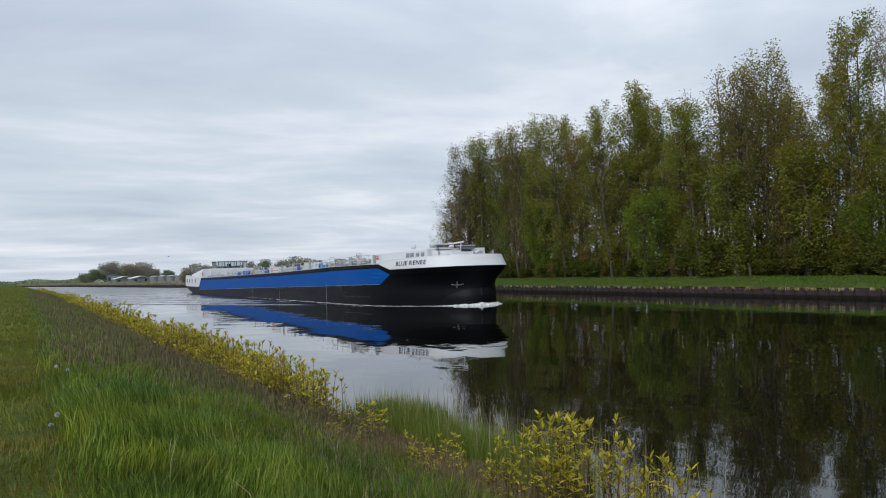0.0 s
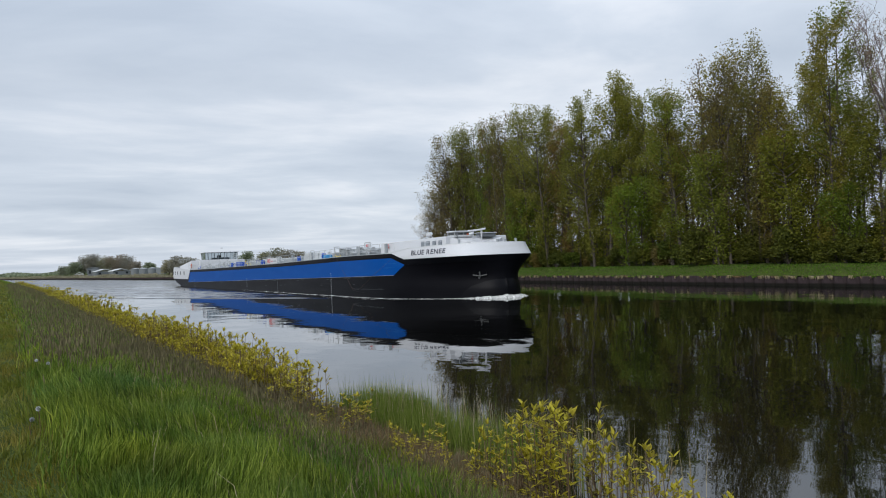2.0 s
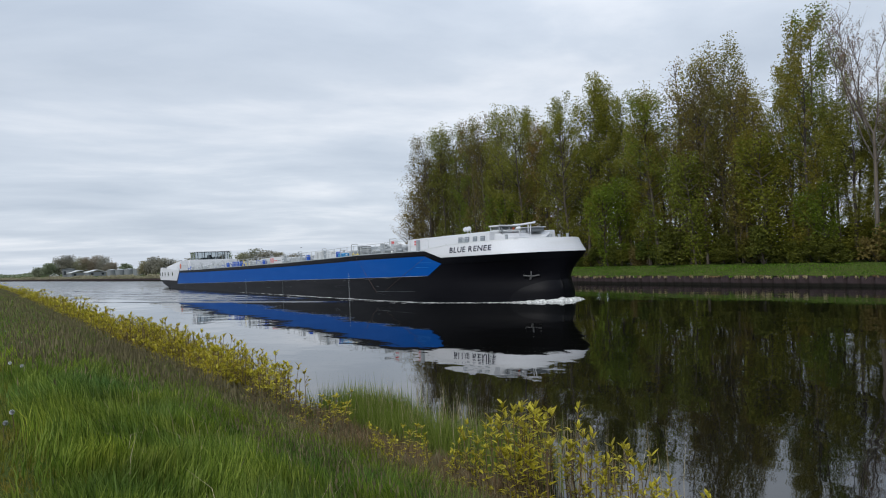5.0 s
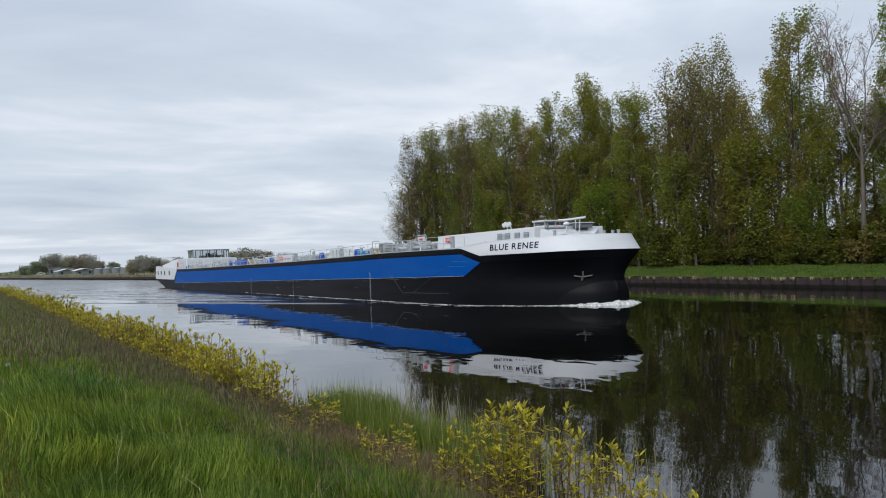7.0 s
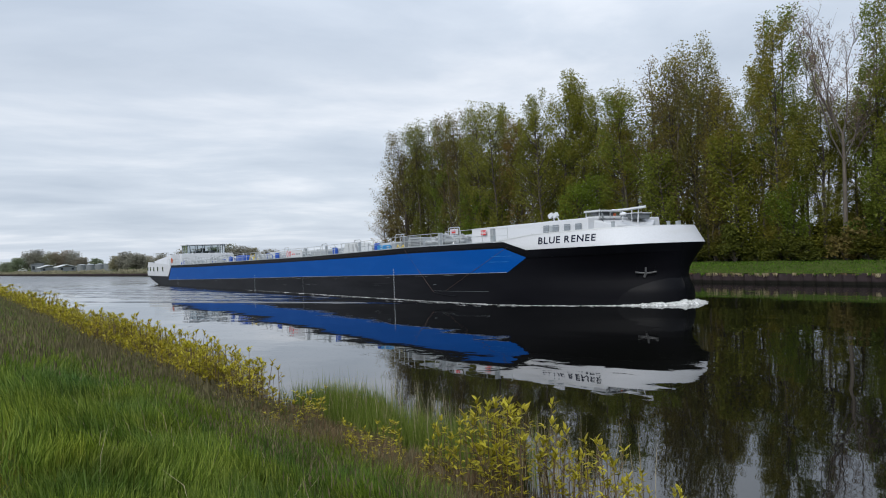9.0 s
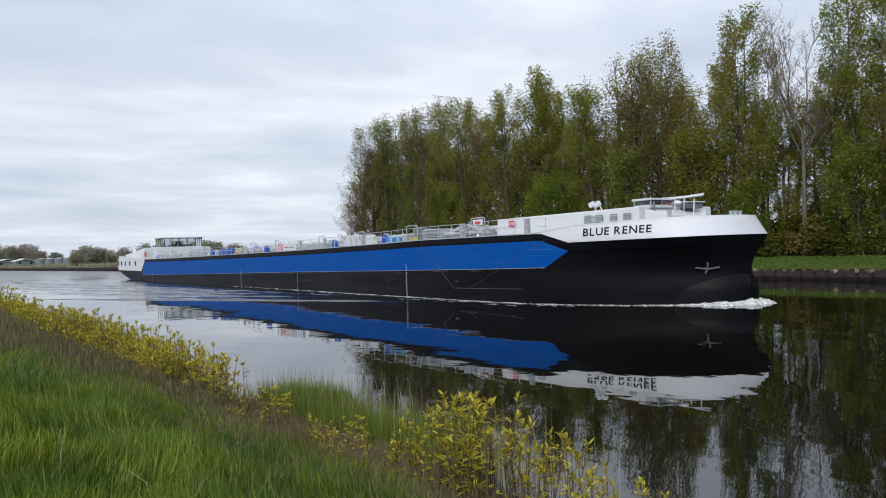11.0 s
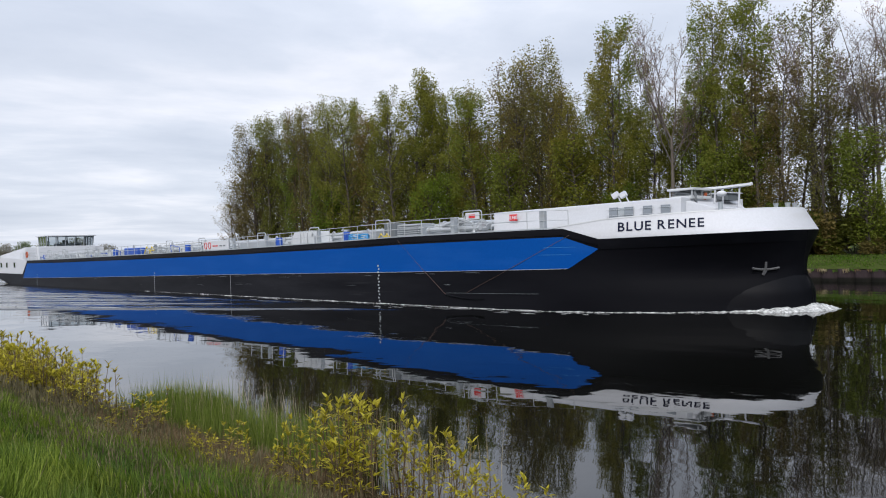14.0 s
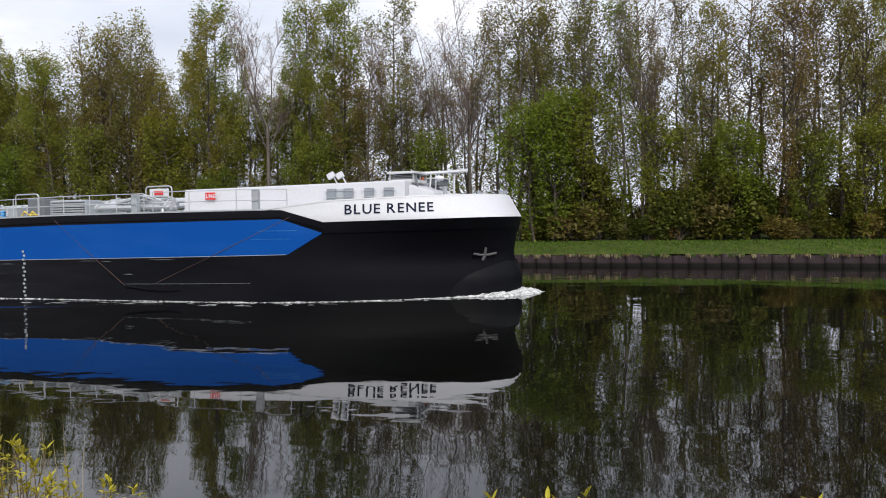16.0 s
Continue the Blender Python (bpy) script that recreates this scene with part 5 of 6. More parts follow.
def build_wood():
    rnd = random.Random(21)
    green = "tall poplar with fresh olive-green spring leaves"
    bronze = "tall poplar with bronze-brown young leaves"
    bare = "tall thinly leaved tree with pinkish bare twigs"
    protos = {
        "a": make_tree("poplar_tree", 1, 24, 2.6, pose(68, 75, 1.75), 11500, 0.205, M_LEAF, M_BARK, green),
        "b": make_tree("poplar_tree", 2, 24, 2.9, pose(68.5, 57.5, 1.75), 12500, 0.205, M_LEAF, M_BARK, green, 2),
        "c": make_tree("poplar_tree", 3, 24, 2.4, pose(68, 45, 1.75), 9800, 0.205, M_LEAF, M_BARKMID, green),
        "d": make_tree("poplar_tree", 4, 24, 2.9, pose(69, 100, 1.75), 9800, 0.205, M_LEAFBROWN, M_BARK, bronze, 2),
        "e": make_tree("poplar_tree", 5, 24, 2.4, pose(70, 27, 1.75), 7600, 0.2, M_LEAFBROWN, M_BARKMID, bronze, 1, 0.02, 2),
        "f": make_bare_tree(6, 22.6, 4.4, pose(66.5, 38.6, 1.75), bare),
        "g": make_tree("poplar_tree", 7, 24, 3.2, pose(69, 112, 1.75), 14000, 0.205, M_LEAF, M_BARK, green, 3, 0.02, 0, 0.12),
        "h": make_tree("poplar_tree", 8, 24, 2.6, pose(68, 31, 1.75), 9800, 0.205, M_LEAF, M_BARK, green, 1, 0.01, 1),
    }
    protos["t"] = make_tree("poplar_tree", 10, 24, 2.9, pose(68, 14.6, 1.75), 7400, 0.2, M_LEAFBROWN, M_BARKMID, "tall airy tree with rusty brown buds", 2, 0.02, 2)
    protos["p"] = make_tree("poplar_tree", 9, 24, 1.5, pose(73.5, 64, 1.75), 1900, 0.2, M_LEAFBROWN, M_BARK, "slender thinly leaved tree deeper in the wood", 2, 0.03, 0, 0.5)
    heights = {"f": 24.6}
    # front rank: place along the bank, kind, top height
    front = [(122, "d", 12), (120.4, "d", 16.5), (118.4, "d", 20.4), (116, "d", 22), (113.5, "d", 23), (110.4, "b", 23.3), (107, "d", 23.7), (104, "a", 23), (101, "d", 23.6), (97.8, "d", 23.6),
             (95, "a", 23), (92.4, "b", 23.5), (89.5, "a", 23.4), (86.8, "b", 22.4), (84.5, "d", 20.4), (82, "c", 20.4), (79.6, "a", 23), (77.2, "b", 22.5), (75.4, "a", 23.5), (72.8, "c", 22.2),
             (70, "h", 20.8), (67.5, "a", 21), (65, "h", 20.4), (62.6, "b", 20), (59.4, "d", 22.9), (57, "e", 21.6), (55, "d", 22.5), (52.9, "d", 21.5), (50.6, "h", 17), (47.8, "c", 20.2),
             (45.2, "a", 23), (43.4, "h", 20.4), (41, "a", 14.8), (36.2, "h", 22.6), (34.2, "a", 24), (32.2, "c", 23.4), (30.6, "e", 18), (28.4, "e", 17.5), (26.6, "f", 22.6), (24.9, "d", 15.5),
             (22.8, "e", 14.8), (21, "f", 20.5), (19.2, "f", 23), (16.4, "e", 22), (13.2, "h", 21), (11.2, "t", 24), (9.0, "e", 23), (7.0, "t", 24), (5.4, "c", 21), (4.0, "f", 23), (2.6, "t", 24),
             (0.4, "e", 22), (-1.6, "h", 20), (-4.0, "t", 24), (-6.6, "d", 23), (-9.2, "t", 24), (-11.6, "d", 23), (-13.4, "b", 24), (-16, "d", 23), (-19, "a", 23), (-22, "d", 24), (-26, "b", 23),
             (-30, "d", 23), (-35, "a", 24), (-40, "g", 22), (-46, "b", 23), (-52, "a", 23)]
    line_y, line_h = [q[0] for q in front[::-1]], [q[2] for q in front[::-1]]
    spots = [(y, k, h, 67.2 + rnd.uniform(-0.8, 1.4)) for y, k, h in front]
    # deeper ranks, lower than the front one, so that the sky shows through
    for rank, x in enumerate((72.0, 78.5)):
        y = 117.0 - 2 * rank
        while y > -50:
            most = (np.interp(y * 67.9 / x, line_y, line_h) - 1.9) * x / 67.9 + 1.9
            spots.append((y, rnd.choice("pteph" if y < 26 else "aabpcdhebg" if rank == 0 else "apbcpdhepgpf"), most * rnd.uniform(0.68, 0.88), x + rnd.uniform(-1.3, 1.3)))
            y -= (rnd.uniform(4.2, 6.4) if y < 60 else rnd.uniform(3.0, 4.6)) + 1.0 * rank
    y = 118.0
    while y > -50:
        spots.append((y, "p", rnd.uniform(13, 19), rnd.uniform(69.0, 77.0)))
        y -= rnd.uniform(1.6, 4.4)
    # a denser stand behind the bare tree
    spots += [(44.5, "b", 15, 71.5), (42.2, "a", 14, 73), (39.6, "h", 15, 70.8), (37.4, "d", 15, 72.5), (35, "b", 15, 74)]
    for y, k, h, x in spots:
        s = h / heights.get(k, 25.0)
        m = pose(x, y, 1.72, rnd.uniform(-1.5, 1.5), rnd.uniform(-1.5, 1.5), rnd.uniform(0, 360))
        o = copy_thing(protos[k], m)
        w = rnd.uniform(0.75, 1.05) * (1.2 if y > 112 else 1.12 if y > 58 else 0.95)
        o.scale = (w, w, s)
    young = make_tree("young_tree", 12, 11, 2.3, pose(65.8, 57.0, 1.7), 7000, 0.24, M_YOUNG, M_BARK, "young bright green tree at the wood's edge", 2, 0.02, 0, 0.08)
    for y in (92, 71, 48.5, 44.0, 33, 21, 12.0, 9.5, 1.5, -1.0, -4.5, -8, -13, -19, -27):
        o = copy_thing(young, pose(66 + rnd.uniform(-0.6, 1.2), y, 1.7, 0, 0, rnd.uniform(0, 360)))
        s = rnd.uniform(0.6, 1.1)
        o.scale = (s * 1.1, s * 1.1, s)
    # undergrowth
    ug = "undergrowth on the far bank"
    bushes = [make_bush("hazel_bush", 40 + k, 1.7, 2.9, pose(64.9 + 0.3 * k, 60 - 11 * k, 1.7), 2100, 0.29, (M_BUSH, M_BUSH, M_LEAFBROWN, M_BUSH)[k], "leafy green shrub at the wood's edge", ug) for k in range(4)]
    y = 121.0
    while y > -50:
        o = copy_thing(rnd.choice(bushes), pose(rnd.uniform(65.2, 67.4), y, 1.68, 0, 0, rnd.uniform(0, 360)))
        s = rnd.uniform(0.5, 1.0) * (0.8 if y > 30 else 1.1) * (1 + 0.7 * noise.noise((y * 0.17, 5.0, 1.0)))
        o.scale = (s * 1.2, s * 1.2, s * rnd.uniform(0.6, 1.3))
        y -= rnd.uniform(0.9, 2.4)
    y = 119.0
    while y > -50:
        o = copy_thing(rnd.choice(bushes), pose(rnd.uniform(68.5, 88), y, 1.7, 0, 0, rnd.uniform(0, 360)))
        s = rnd.uniform(0.75, 1.25)
        o.scale = (s * 1.3, s * 1.3, s * rnd.uniform(0.8, 1.2))
        y -= rnd.uniform(1.5, 2.8)


build_wood()


# ---------------------------------------------------------------- grass on both banks
def tussock(x, y):
    """A smooth field between about 0 and 1 that gathers the grass into tufts."""
    f = np.sin(2.1 * x + 1.7 * np.sin(1.1 * y)) * np.sin(1.6 * y + 1.5 * np.sin(1.3 * x)) + 0.7 * np.sin(4.7 * x + 2.0 * np.sin(2.3 * y)) * np.sin(3.9 * y + 1.2 * np.sin(3.1 * x))
    return 0.5 + 0.3 * f


def blades(seed, xs, ys, zs, length, width, lean, mat, name, label, group="", tufts=0.0):
    """Curved grass blades, each of two quads and a tip."""
    g = np.random.RandomState(seed + 1000)
    n = len(xs)
    base = np.stack([xs, ys, zs], 1)
    a = g.rand(n) * math.tau
    if tufts:
        a = 3.0 * np.sin(0.9 * xs + 1.3 * np.sin(0.8 * ys)) + g.normal(size=n) * 0.9
    out = np.stack([np.cos(a), np.sin(a), np.zeros(n)], 1)
    turn = g.rand(n) * math.tau
    side = np.stack([np.cos(turn), np.sin(turn), np.zeros(n)], 1)
    L = length * (0.55 + 0.75 * g.rand(n))[:, None]
    if tufts:
        L = L * (1 + tufts * (2 * tussock(xs, ys) - 1))[:, None]
    W = width * (0.7 + 0.6 * g.rand(n))[:, None]
    bend = (lean * (0.2 + 1.1 * g.rand(n)))[:, None]
    up = np.array([0, 0, 1.0])
    p1 = base + up * L * 0.5 + out * L * bend * 0.25
    p2 = base + up * L * (0.98 - 0.35 * bend) + out * L * bend
    v = np.stack([base - side * W / 2, base + side * W / 2, p1 + side * W * 0.42, p1 - side * W * 0.42, p2], 1).reshape(-1, 3)
    i = np.arange(n)[:, None] * 5
    tri = np.concatenate([i + [0, 1, 2], i + [0, 2, 3], i + [3, 2, 4]], 0)
    ob = new(name, mesh_of(name, v, tri, mat))
    tagged(ob, label, "grass", group, "stuff")
    return ob


def heads(seed, xs, ys, zs, height, length, width, name, label):
    """Spindle-shaped grass heads on thin bent stalks."""
    g = np.random.RandomState(seed + 1000)
    n = len(xs)
    H = (height * (0.6 + 0.6 * g.rand(n)))[:, None]
    a = g.rand(n) * math.tau
    lean = np.stack([np.cos(a), np.sin(a), np.zeros(n)], 1) * (0.15 * g.rand(n))[:, None]
    base = np.stack([xs, ys, zs], 1)
    foot = base + lean * H + np.array([0, 0, 1.0]) * H
    L = (length * (0.6 + 0.8 * g.rand(n)))[:, None]
    up = lean * 1.5 + np.array([0, 0, 1.0])
    t = g.rand(n) * math.tau
    side = np.stack([np.cos(t), np.sin(t), np.zeros(n)], 1) * width / 2
    v = np.stack([foot, foot + up * L * 0.4 + side, foot + up * L, foot + up * L * 0.4 - side, base - side * 0.15, base + side * 0.15], 1).reshape(-1, 3)
    i = np.arange(n)[:, None] * 6
    tri = np.concatenate([i + [0, 1, 2], i + [0, 2, 3], i + [4, 5, 0]], 0)
    ob = new(name, mesh_of(name, v, tri, M_SEED))
    return tagged(ob, label, "grass", "", "stuff")


def scatter(seed, n, x0, x1, y0, y1, power=2.0, clump=0.0):
    """Places on the near bank, thinning out with distance."""
    g = np.random.RandomState(seed)
    y = y0 + (y1 - y0) * g.rand(n) ** power
    x = x0 + (x1 - x0) * g.rand(n) + g.normal(size=n) * 0.16
    if y0 > 5:
        y = y + g.normal(size=n) * 0.16 * (y0 - 5)
    if clump:
        keep = np.array([noise.noise((a * 1.1, b * 0.9, seed * 1.7)) for a, b in zip(x, y)]) > clump
        x, y = x[keep], y[keep]
    dx = np.interp(y, BEND_Y, NEAR_DX)
    z = np.interp(x, [-60, -1.0, 0.6, 1.6, 2.6, 4.0, 5.5, 7.0, 8.2, 10], [2.1, 2.02, 2.0, 1.86, 1.52, 0.98, 0.46, 0.02, -0.45, -1.2])
    return x + dx, y, z - 0.03


def build_grass():
    lab = "long green spring grass on the canal bank"
    blades(1, *scatter(1, 105000, 0.5, 4.4, 1.5, 20, 1.5), 0.30, 0.0115, 0.34, M_GRASS, "grass", lab, "", 0.6)
    blades(2, *scatter(2, 50000, 0.6, 5.6, 16, 70, 1.6), 0.34, 0.024, 0.45, M_GRASS, "grass", lab, "", 0.5)
    blades(3, *scatter(3, 24000, 1.0, 6.2, 56, 420, 1.8), 0.42, 0.060, 0.45, M_GRASS, "grass", lab)
    blades(4, *scatter(4, 50000, -2.2, 0.7, 3.5, 30, 1.6), 0.13, 0.011, 0.6, M_MOWN, "grass", "short trodden grass along the bank path", "", 0.5)
    blades(11, *scatter(11, 15000, -3.2, 4.4, -4.5, 3.6, 1.0), 0.16, 0.012, 0.5, M_MOWN, "grass", "short trodden grass along the bank path", "", 0.5)
    blades(5, *scatter(5, 20000, -4.5, 0.9, 26, 260, 1.8), 0.15, 0.055, 0.6, M_MOWN, "grass", "short trodden grass along the bank path")
    heads(6, *scatter(6, 10000, 2.2, 5.0, 2.5, 26, 1.2, -0.12), 0.36, 0.075, 0.012, "seed_grass", "purple-brown flowering grass heads")
    heads(7, *scatter(7, 26000, 0.5, 4.8, 14, 130, 1.7, -0.25), 0.38, 0.12, 0.022, "seed_grass", "purple-brown flowering grass heads")
    blades(8, *scatter(8, 900, 1.0, 5.5, 3, 26, 1.4), 0.46, 0.006, 0.7, M_STRAW, "dry_grass", "scattered pale dry grass stalks")
    blades(9, *scatter(9, 22000, 3.3, 6.4, 1.5, 30, 1.4), 0.28, 0.011, 0.5, M_SEED, "bank_weeds", "brownish low weeds at the water's edge", "", 0.6)
    blades(10, *scatter(10, 17000, 3.9, 6.6, 3.5, 16.5, 1.1, -0.25), 0.34, 0.011, 0.45, M_STRAWD, "dead_stalks", "brown dead stalks and litter at the water's edge")
    # tall reed clump in the shallows
    g = np.random.RandomState(31)
    n = 9000
    y = 9.8 + 7.4 * g.rand(n)
    x = 6.4 + 1.4 * g.rand(n) ** 0.8 + 0.25 * np.sin(y * 1.3)
    blades(32, x, y, np.full(n, -0.1), 0.80, 0.013, 0.16, M_REED, "reeds", "green reed clump standing in shallow water")
    n = 260
    y = 9.0 + 8 * g.rand(n)
    x = 6.5 + 1.3 * g.rand(n)
    blades(34, x, y, np.full(n, -0.1), 1.12, 0.014, 0.10, M_REED, "reeds", "tall single reed blades above the clump")
    n = 420
    y = 7.5 + 8 * g.rand(n)
    x = 6.6 + 1.5 * g.rand(n)
    blades(33, x, y, np.full(n, -0.1), 1.15, 0.010, 0.12, M_STRAW, "dry_reeds", "pale dead reed stalks in the water")
    # far verge
    g = np.random.RandomState(41)
    n = 34000
    y = -35 + 175 * g.rand(n)
    x = FAR_X + 0.35 + 5.2 * g.rand(n)
    z = np.interp(x - FAR_X, [0.25, 0.6, 1.5, 3.2, 5.2, 8], [0.88, 0.98, 1.14, 1.47, 1.72, 1.8])
    blades(42, x, y, z - 0.04, 0.17, 0.062, 0.6, M_VERGE, "grass", "lush green grass on the far verge")
    for seed, n, hang, wide, mat, kind, text in ((44, 16000, -0.30, 0.05, M_STRAW, "dry_grass", "pale dry grass hanging over the piling"), (43, 9000, -0.22, 0.05, M_STRAWD, "dry_grass", "brown dead grass hanging down the piling"),
                                                (45, 9000, -0.20, 0.05, M_VERGE, "grass", "green grass tufts spilling over the piling")):
        y = -35 + 175 * g.rand(n)
        y = y[np.sin(y * 2.9 + 2.5 * np.sin(y * 0.83 + seed)) + 0.8 * np.sin(y * 7.3 + seed) + 0.5 * np.sin(y * 0.31 + seed) > g.rand(n) * 1.4 + 0.1]
        n = len(y)
        x = FAR_X - 0.10 + 0.16 * g.rand(n)
        blades(seed, x, y, 0.90 + 0.06 * np.sin(y * 3.1) * g.rand(n), hang, wide, 0.3, mat, kind, text)


build_grass()


# ---------------------------------------------------------------- yellow-leaved shoots on the near bank
def leaf_mesh(rnd, at, direction, length, verts, faces):
    """One pointed leaf, folded along its midrib, appended to the lists."""
    d = direction.normalized()
    s = d.cross(Vector((0, 0, 1)))
    s = s.normalized() if s.length > 1e-3 else Vector((1, 0, 0))
    nrm = s.cross(d)
    w = length * rnd.uniform(0.15, 0.21)
    droop = rnd.uniform(-0.05, 0.22) * length
    a = len(verts)
    for u, k in ((0.0, 0.0), (0.3, 1.0), (0.65, 0.75), (1.0, 0.0)):
        c = at + d * length * u - Vector((0, 0, droop * u * u))
        if k == 0:
            verts.append(tuple(c))
        else:
            verts += [tuple(c - s * w * k + nrm * w * 0.35), tuple(c), tuple(c + s * w * k + nrm * w * 0.35)]
    faces += [(a, a + 2, a + 1), (a, a + 3, a + 2), (a + 1, a + 2, a + 5, a + 4), (a + 2, a + 3, a + 6, a + 5), (a + 4, a + 5, a + 7), (a + 5, a + 6, a + 7)]


def make_shoots(seed, base, stems, height, spread_r, leaf_len, per_stem, label, least=0.62):
    """A clump of upright leafy shoots."""
    rnd = random.Random(seed)
    root = empty("leafy_shoots", base, label, "shrub", "yellow-leaved shoots on the bank")
    bm = bmesh.new()
    verts, faces = [], []
    for _ in range(stems):
        a, r = rnd.random() * math.tau, spread_r * rnd.random() ** 0.6
        foot = Vector((math.cos(a) * r, math.sin(a) * r, -0.15))
        h = height * rnd.uniform(least, 1.05)
        tip = foot + Vector((rnd.gauss(0, 0.10), rnd.gauss(0, 0.10), h))
        mid = foot.lerp(tip, 0.5) + Vector((rnd.gauss(0, 0.03), rnd.gauss(0, 0.03), 0))
        tube(bm, [foot, mid, tip], 0.011, 4, 0.004, cap=False)
        def at(u):
            return foot.lerp(mid, u * 2) if u < 0.5 else mid.lerp(tip, u * 2 - 1)

        # a rosette at the tip, and tufts on short side twigs below it
        for k in range(6):
            b = k * 2.4 + rnd.random()
            leaf_mesh(rnd, at(rnd.uniform(0.93, 1.0)), Vector((math.cos(b), math.sin(b), rnd.uniform(0.3, 1.8))), leaf_len * rnd.uniform(0.65, 1.1), verts, faces)
        left = per_stem - 6
        while left > 0:
            u = rnd.uniform(0.38, 0.9)
            b = rnd.random() * math.tau
            p = at(u)
            q = p + Vector((math.cos(b), math.sin(b), rnd.uniform(0.4, 1.2))) * leaf_len * rnd.uniform(0.3, 0.9)
            tube(bm, [p, q], 0.006, 3, 0.003, cap=False)
            for k in range(min(left, 3)):
                c = b + rnd.gauss(0, 1.1)
                leaf_mesh(rnd, q, Vector((math.cos(c), math.sin(c), rnd.uniform(-0.2, 0.9))), leaf_len * rnd.uniform(0.5, 1.0), verts, faces)
            left -= 3
    part("stem", bm, M_STEM, root)["kind"] = "stuff"
    ob = new("leaves", mesh_of("leaves", verts, faces, M_YLEAF))
    ob.parent = root
    ob["kind"] = "stuff"
    return root


def build_shoots():
    rnd = random.Random(77)
    lab = "clump of upright shoots with yellow-green young leaves"
    A = [make_shoots(100 + k, pose(5.3 + 0.15 * k, 7.0 + 0.35 * k, 0.5), 7, 1.42, 0.28, 0.135, 24, lab) for k in range(4)]
    B = [make_shoots(110 + k, pose(4.6 + 0.2 * k, 14 + 2.0 * k, 0.75), 24, 1.2, 0.60, 0.125, 18, lab, 0.4) for k in range(4)]
    C = [make_shoots(120 + k, pose(4.6 + 0.2 * k, 62 + 2.0 * k, 0.75), 14, 1.25, 0.62, 0.19, 11, lab, 0.35) for k in range(2)]
    # near clumps at the water's edge, by the height of their tips
    for x, y, top in ((5.4, 7.75, 1.86), (5.35, 7.2, 1.90), (5.15, 8.1, 1.62), (5.0, 7.7, 1.75), (4.8, 7.9, 1.60), (6.0, 7.2, 1.84), (6.0, 6.95, 1.76), (6.05, 6.35, 1.62), (5.95, 6.6, 1.5), (5.7, 5.8, 1.38),
                      (5.6, 5.25, 1.50), (5.6, 4.95, 1.44), (5.6, 4.65, 1.48), (5.0, 4.95, 1.48), (5.05, 4.4, 1.52), (5.5, 1.15, 1.74), (5.6, 1.0, 1.72), (5.6, -0.98, 1.88), (4.4, 8.8, 1.55), (4.6, 9.6, 1.45), (4.9, 10.4, 1.32), (4.3, 10.8, 1.4), (5.2, 9.4, 1.3)):
        z = bank_z(x)
        o = copy_thing(rnd.choice(A), pose(x, y, z, 0, 0, rnd.uniform(0, 360)))
        s = (top - z) / 1.45
        o.scale = (0.9 * s, 0.9 * s, s)
    # the long hedge-like strip along the bank
    y = 10.5
    while y < 230:
        for _ in range(1 if y < 15.5 else 5 if y < 30 else 4 if y < 60 else 2):
            x = rnd.uniform(4.1, 5.7)
            yy = y + rnd.uniform(-0.5, 0.5)
            s = rnd.uniform(0.55, 1.15) * (1.0 + 0.45 * noise.noise((yy * 0.35, 0, 0)))
            o = copy_thing(rnd.choice(A if y < 15.5 else B if y < 34 else C), pose(x + near_dx(yy), yy, bank_z(x), 0, 0, rnd.uniform(0, 360)))
            o.scale = (s * (1 if y < 60 else 1.6), s * (1 if y < 60 else 1.6), s * (0.7 if y < 15.5 else 1))
        y += 0.9 if y < 40 else (1.4 if y < 90 else 3.0)


build_shoots()


# ---------------------------------------------------------------- dandelion clocks by the path
def build_clocks():
    rnd = random.Random(3)
    root = None
    for x, y in ((0.55, 13.2), (0.45, 14.0), (0.75, 18.0), (0.3, 9.0), (0.2, 8.4), (0.6, 22.0)):
        if root is None:
            root = empty("seed_clock", pose(x, y, 2.0), "white dandelion seed head on a thin stalk", "flower", "seed heads by the path")
            bm = bmesh.new()
            tube(bm, [(0, 0, -0.05), (0.02, 0, 0.18), (0.01, 0.02, 0.24)], 0.004, 4)
            part("stalk", bm, M_STEM, root)
            bm = bmesh.new()
            g = random.Random(1)
            for _ in range(160):
                d = Vector((g.gauss(0, 1), g.gauss(0, 1), g.gauss(0, 1))).normalized()
                o = d.orthogonal().normalized() * 0.009
                c = Vector((0.01, 0.02, 0.25))
                vs = [bm.verts.new(c + d * 0.006), bm.verts.new(c + d * 0.024 + o), bm.verts.new(c + d * 0.024 - o)]
                bm.faces.new(vs)
            part("seed_head", bm, M_WHITE, root)
        else:
            copy_thing(root, pose(x, y, 1.98, 0, 0, rnd.uniform(0, 360)))


build_clocks()


# ---------------------------------------------------------------- the distance
def polar(az, d):
    return d * math.sin(radians(az)), d * math.cos(radians(az))


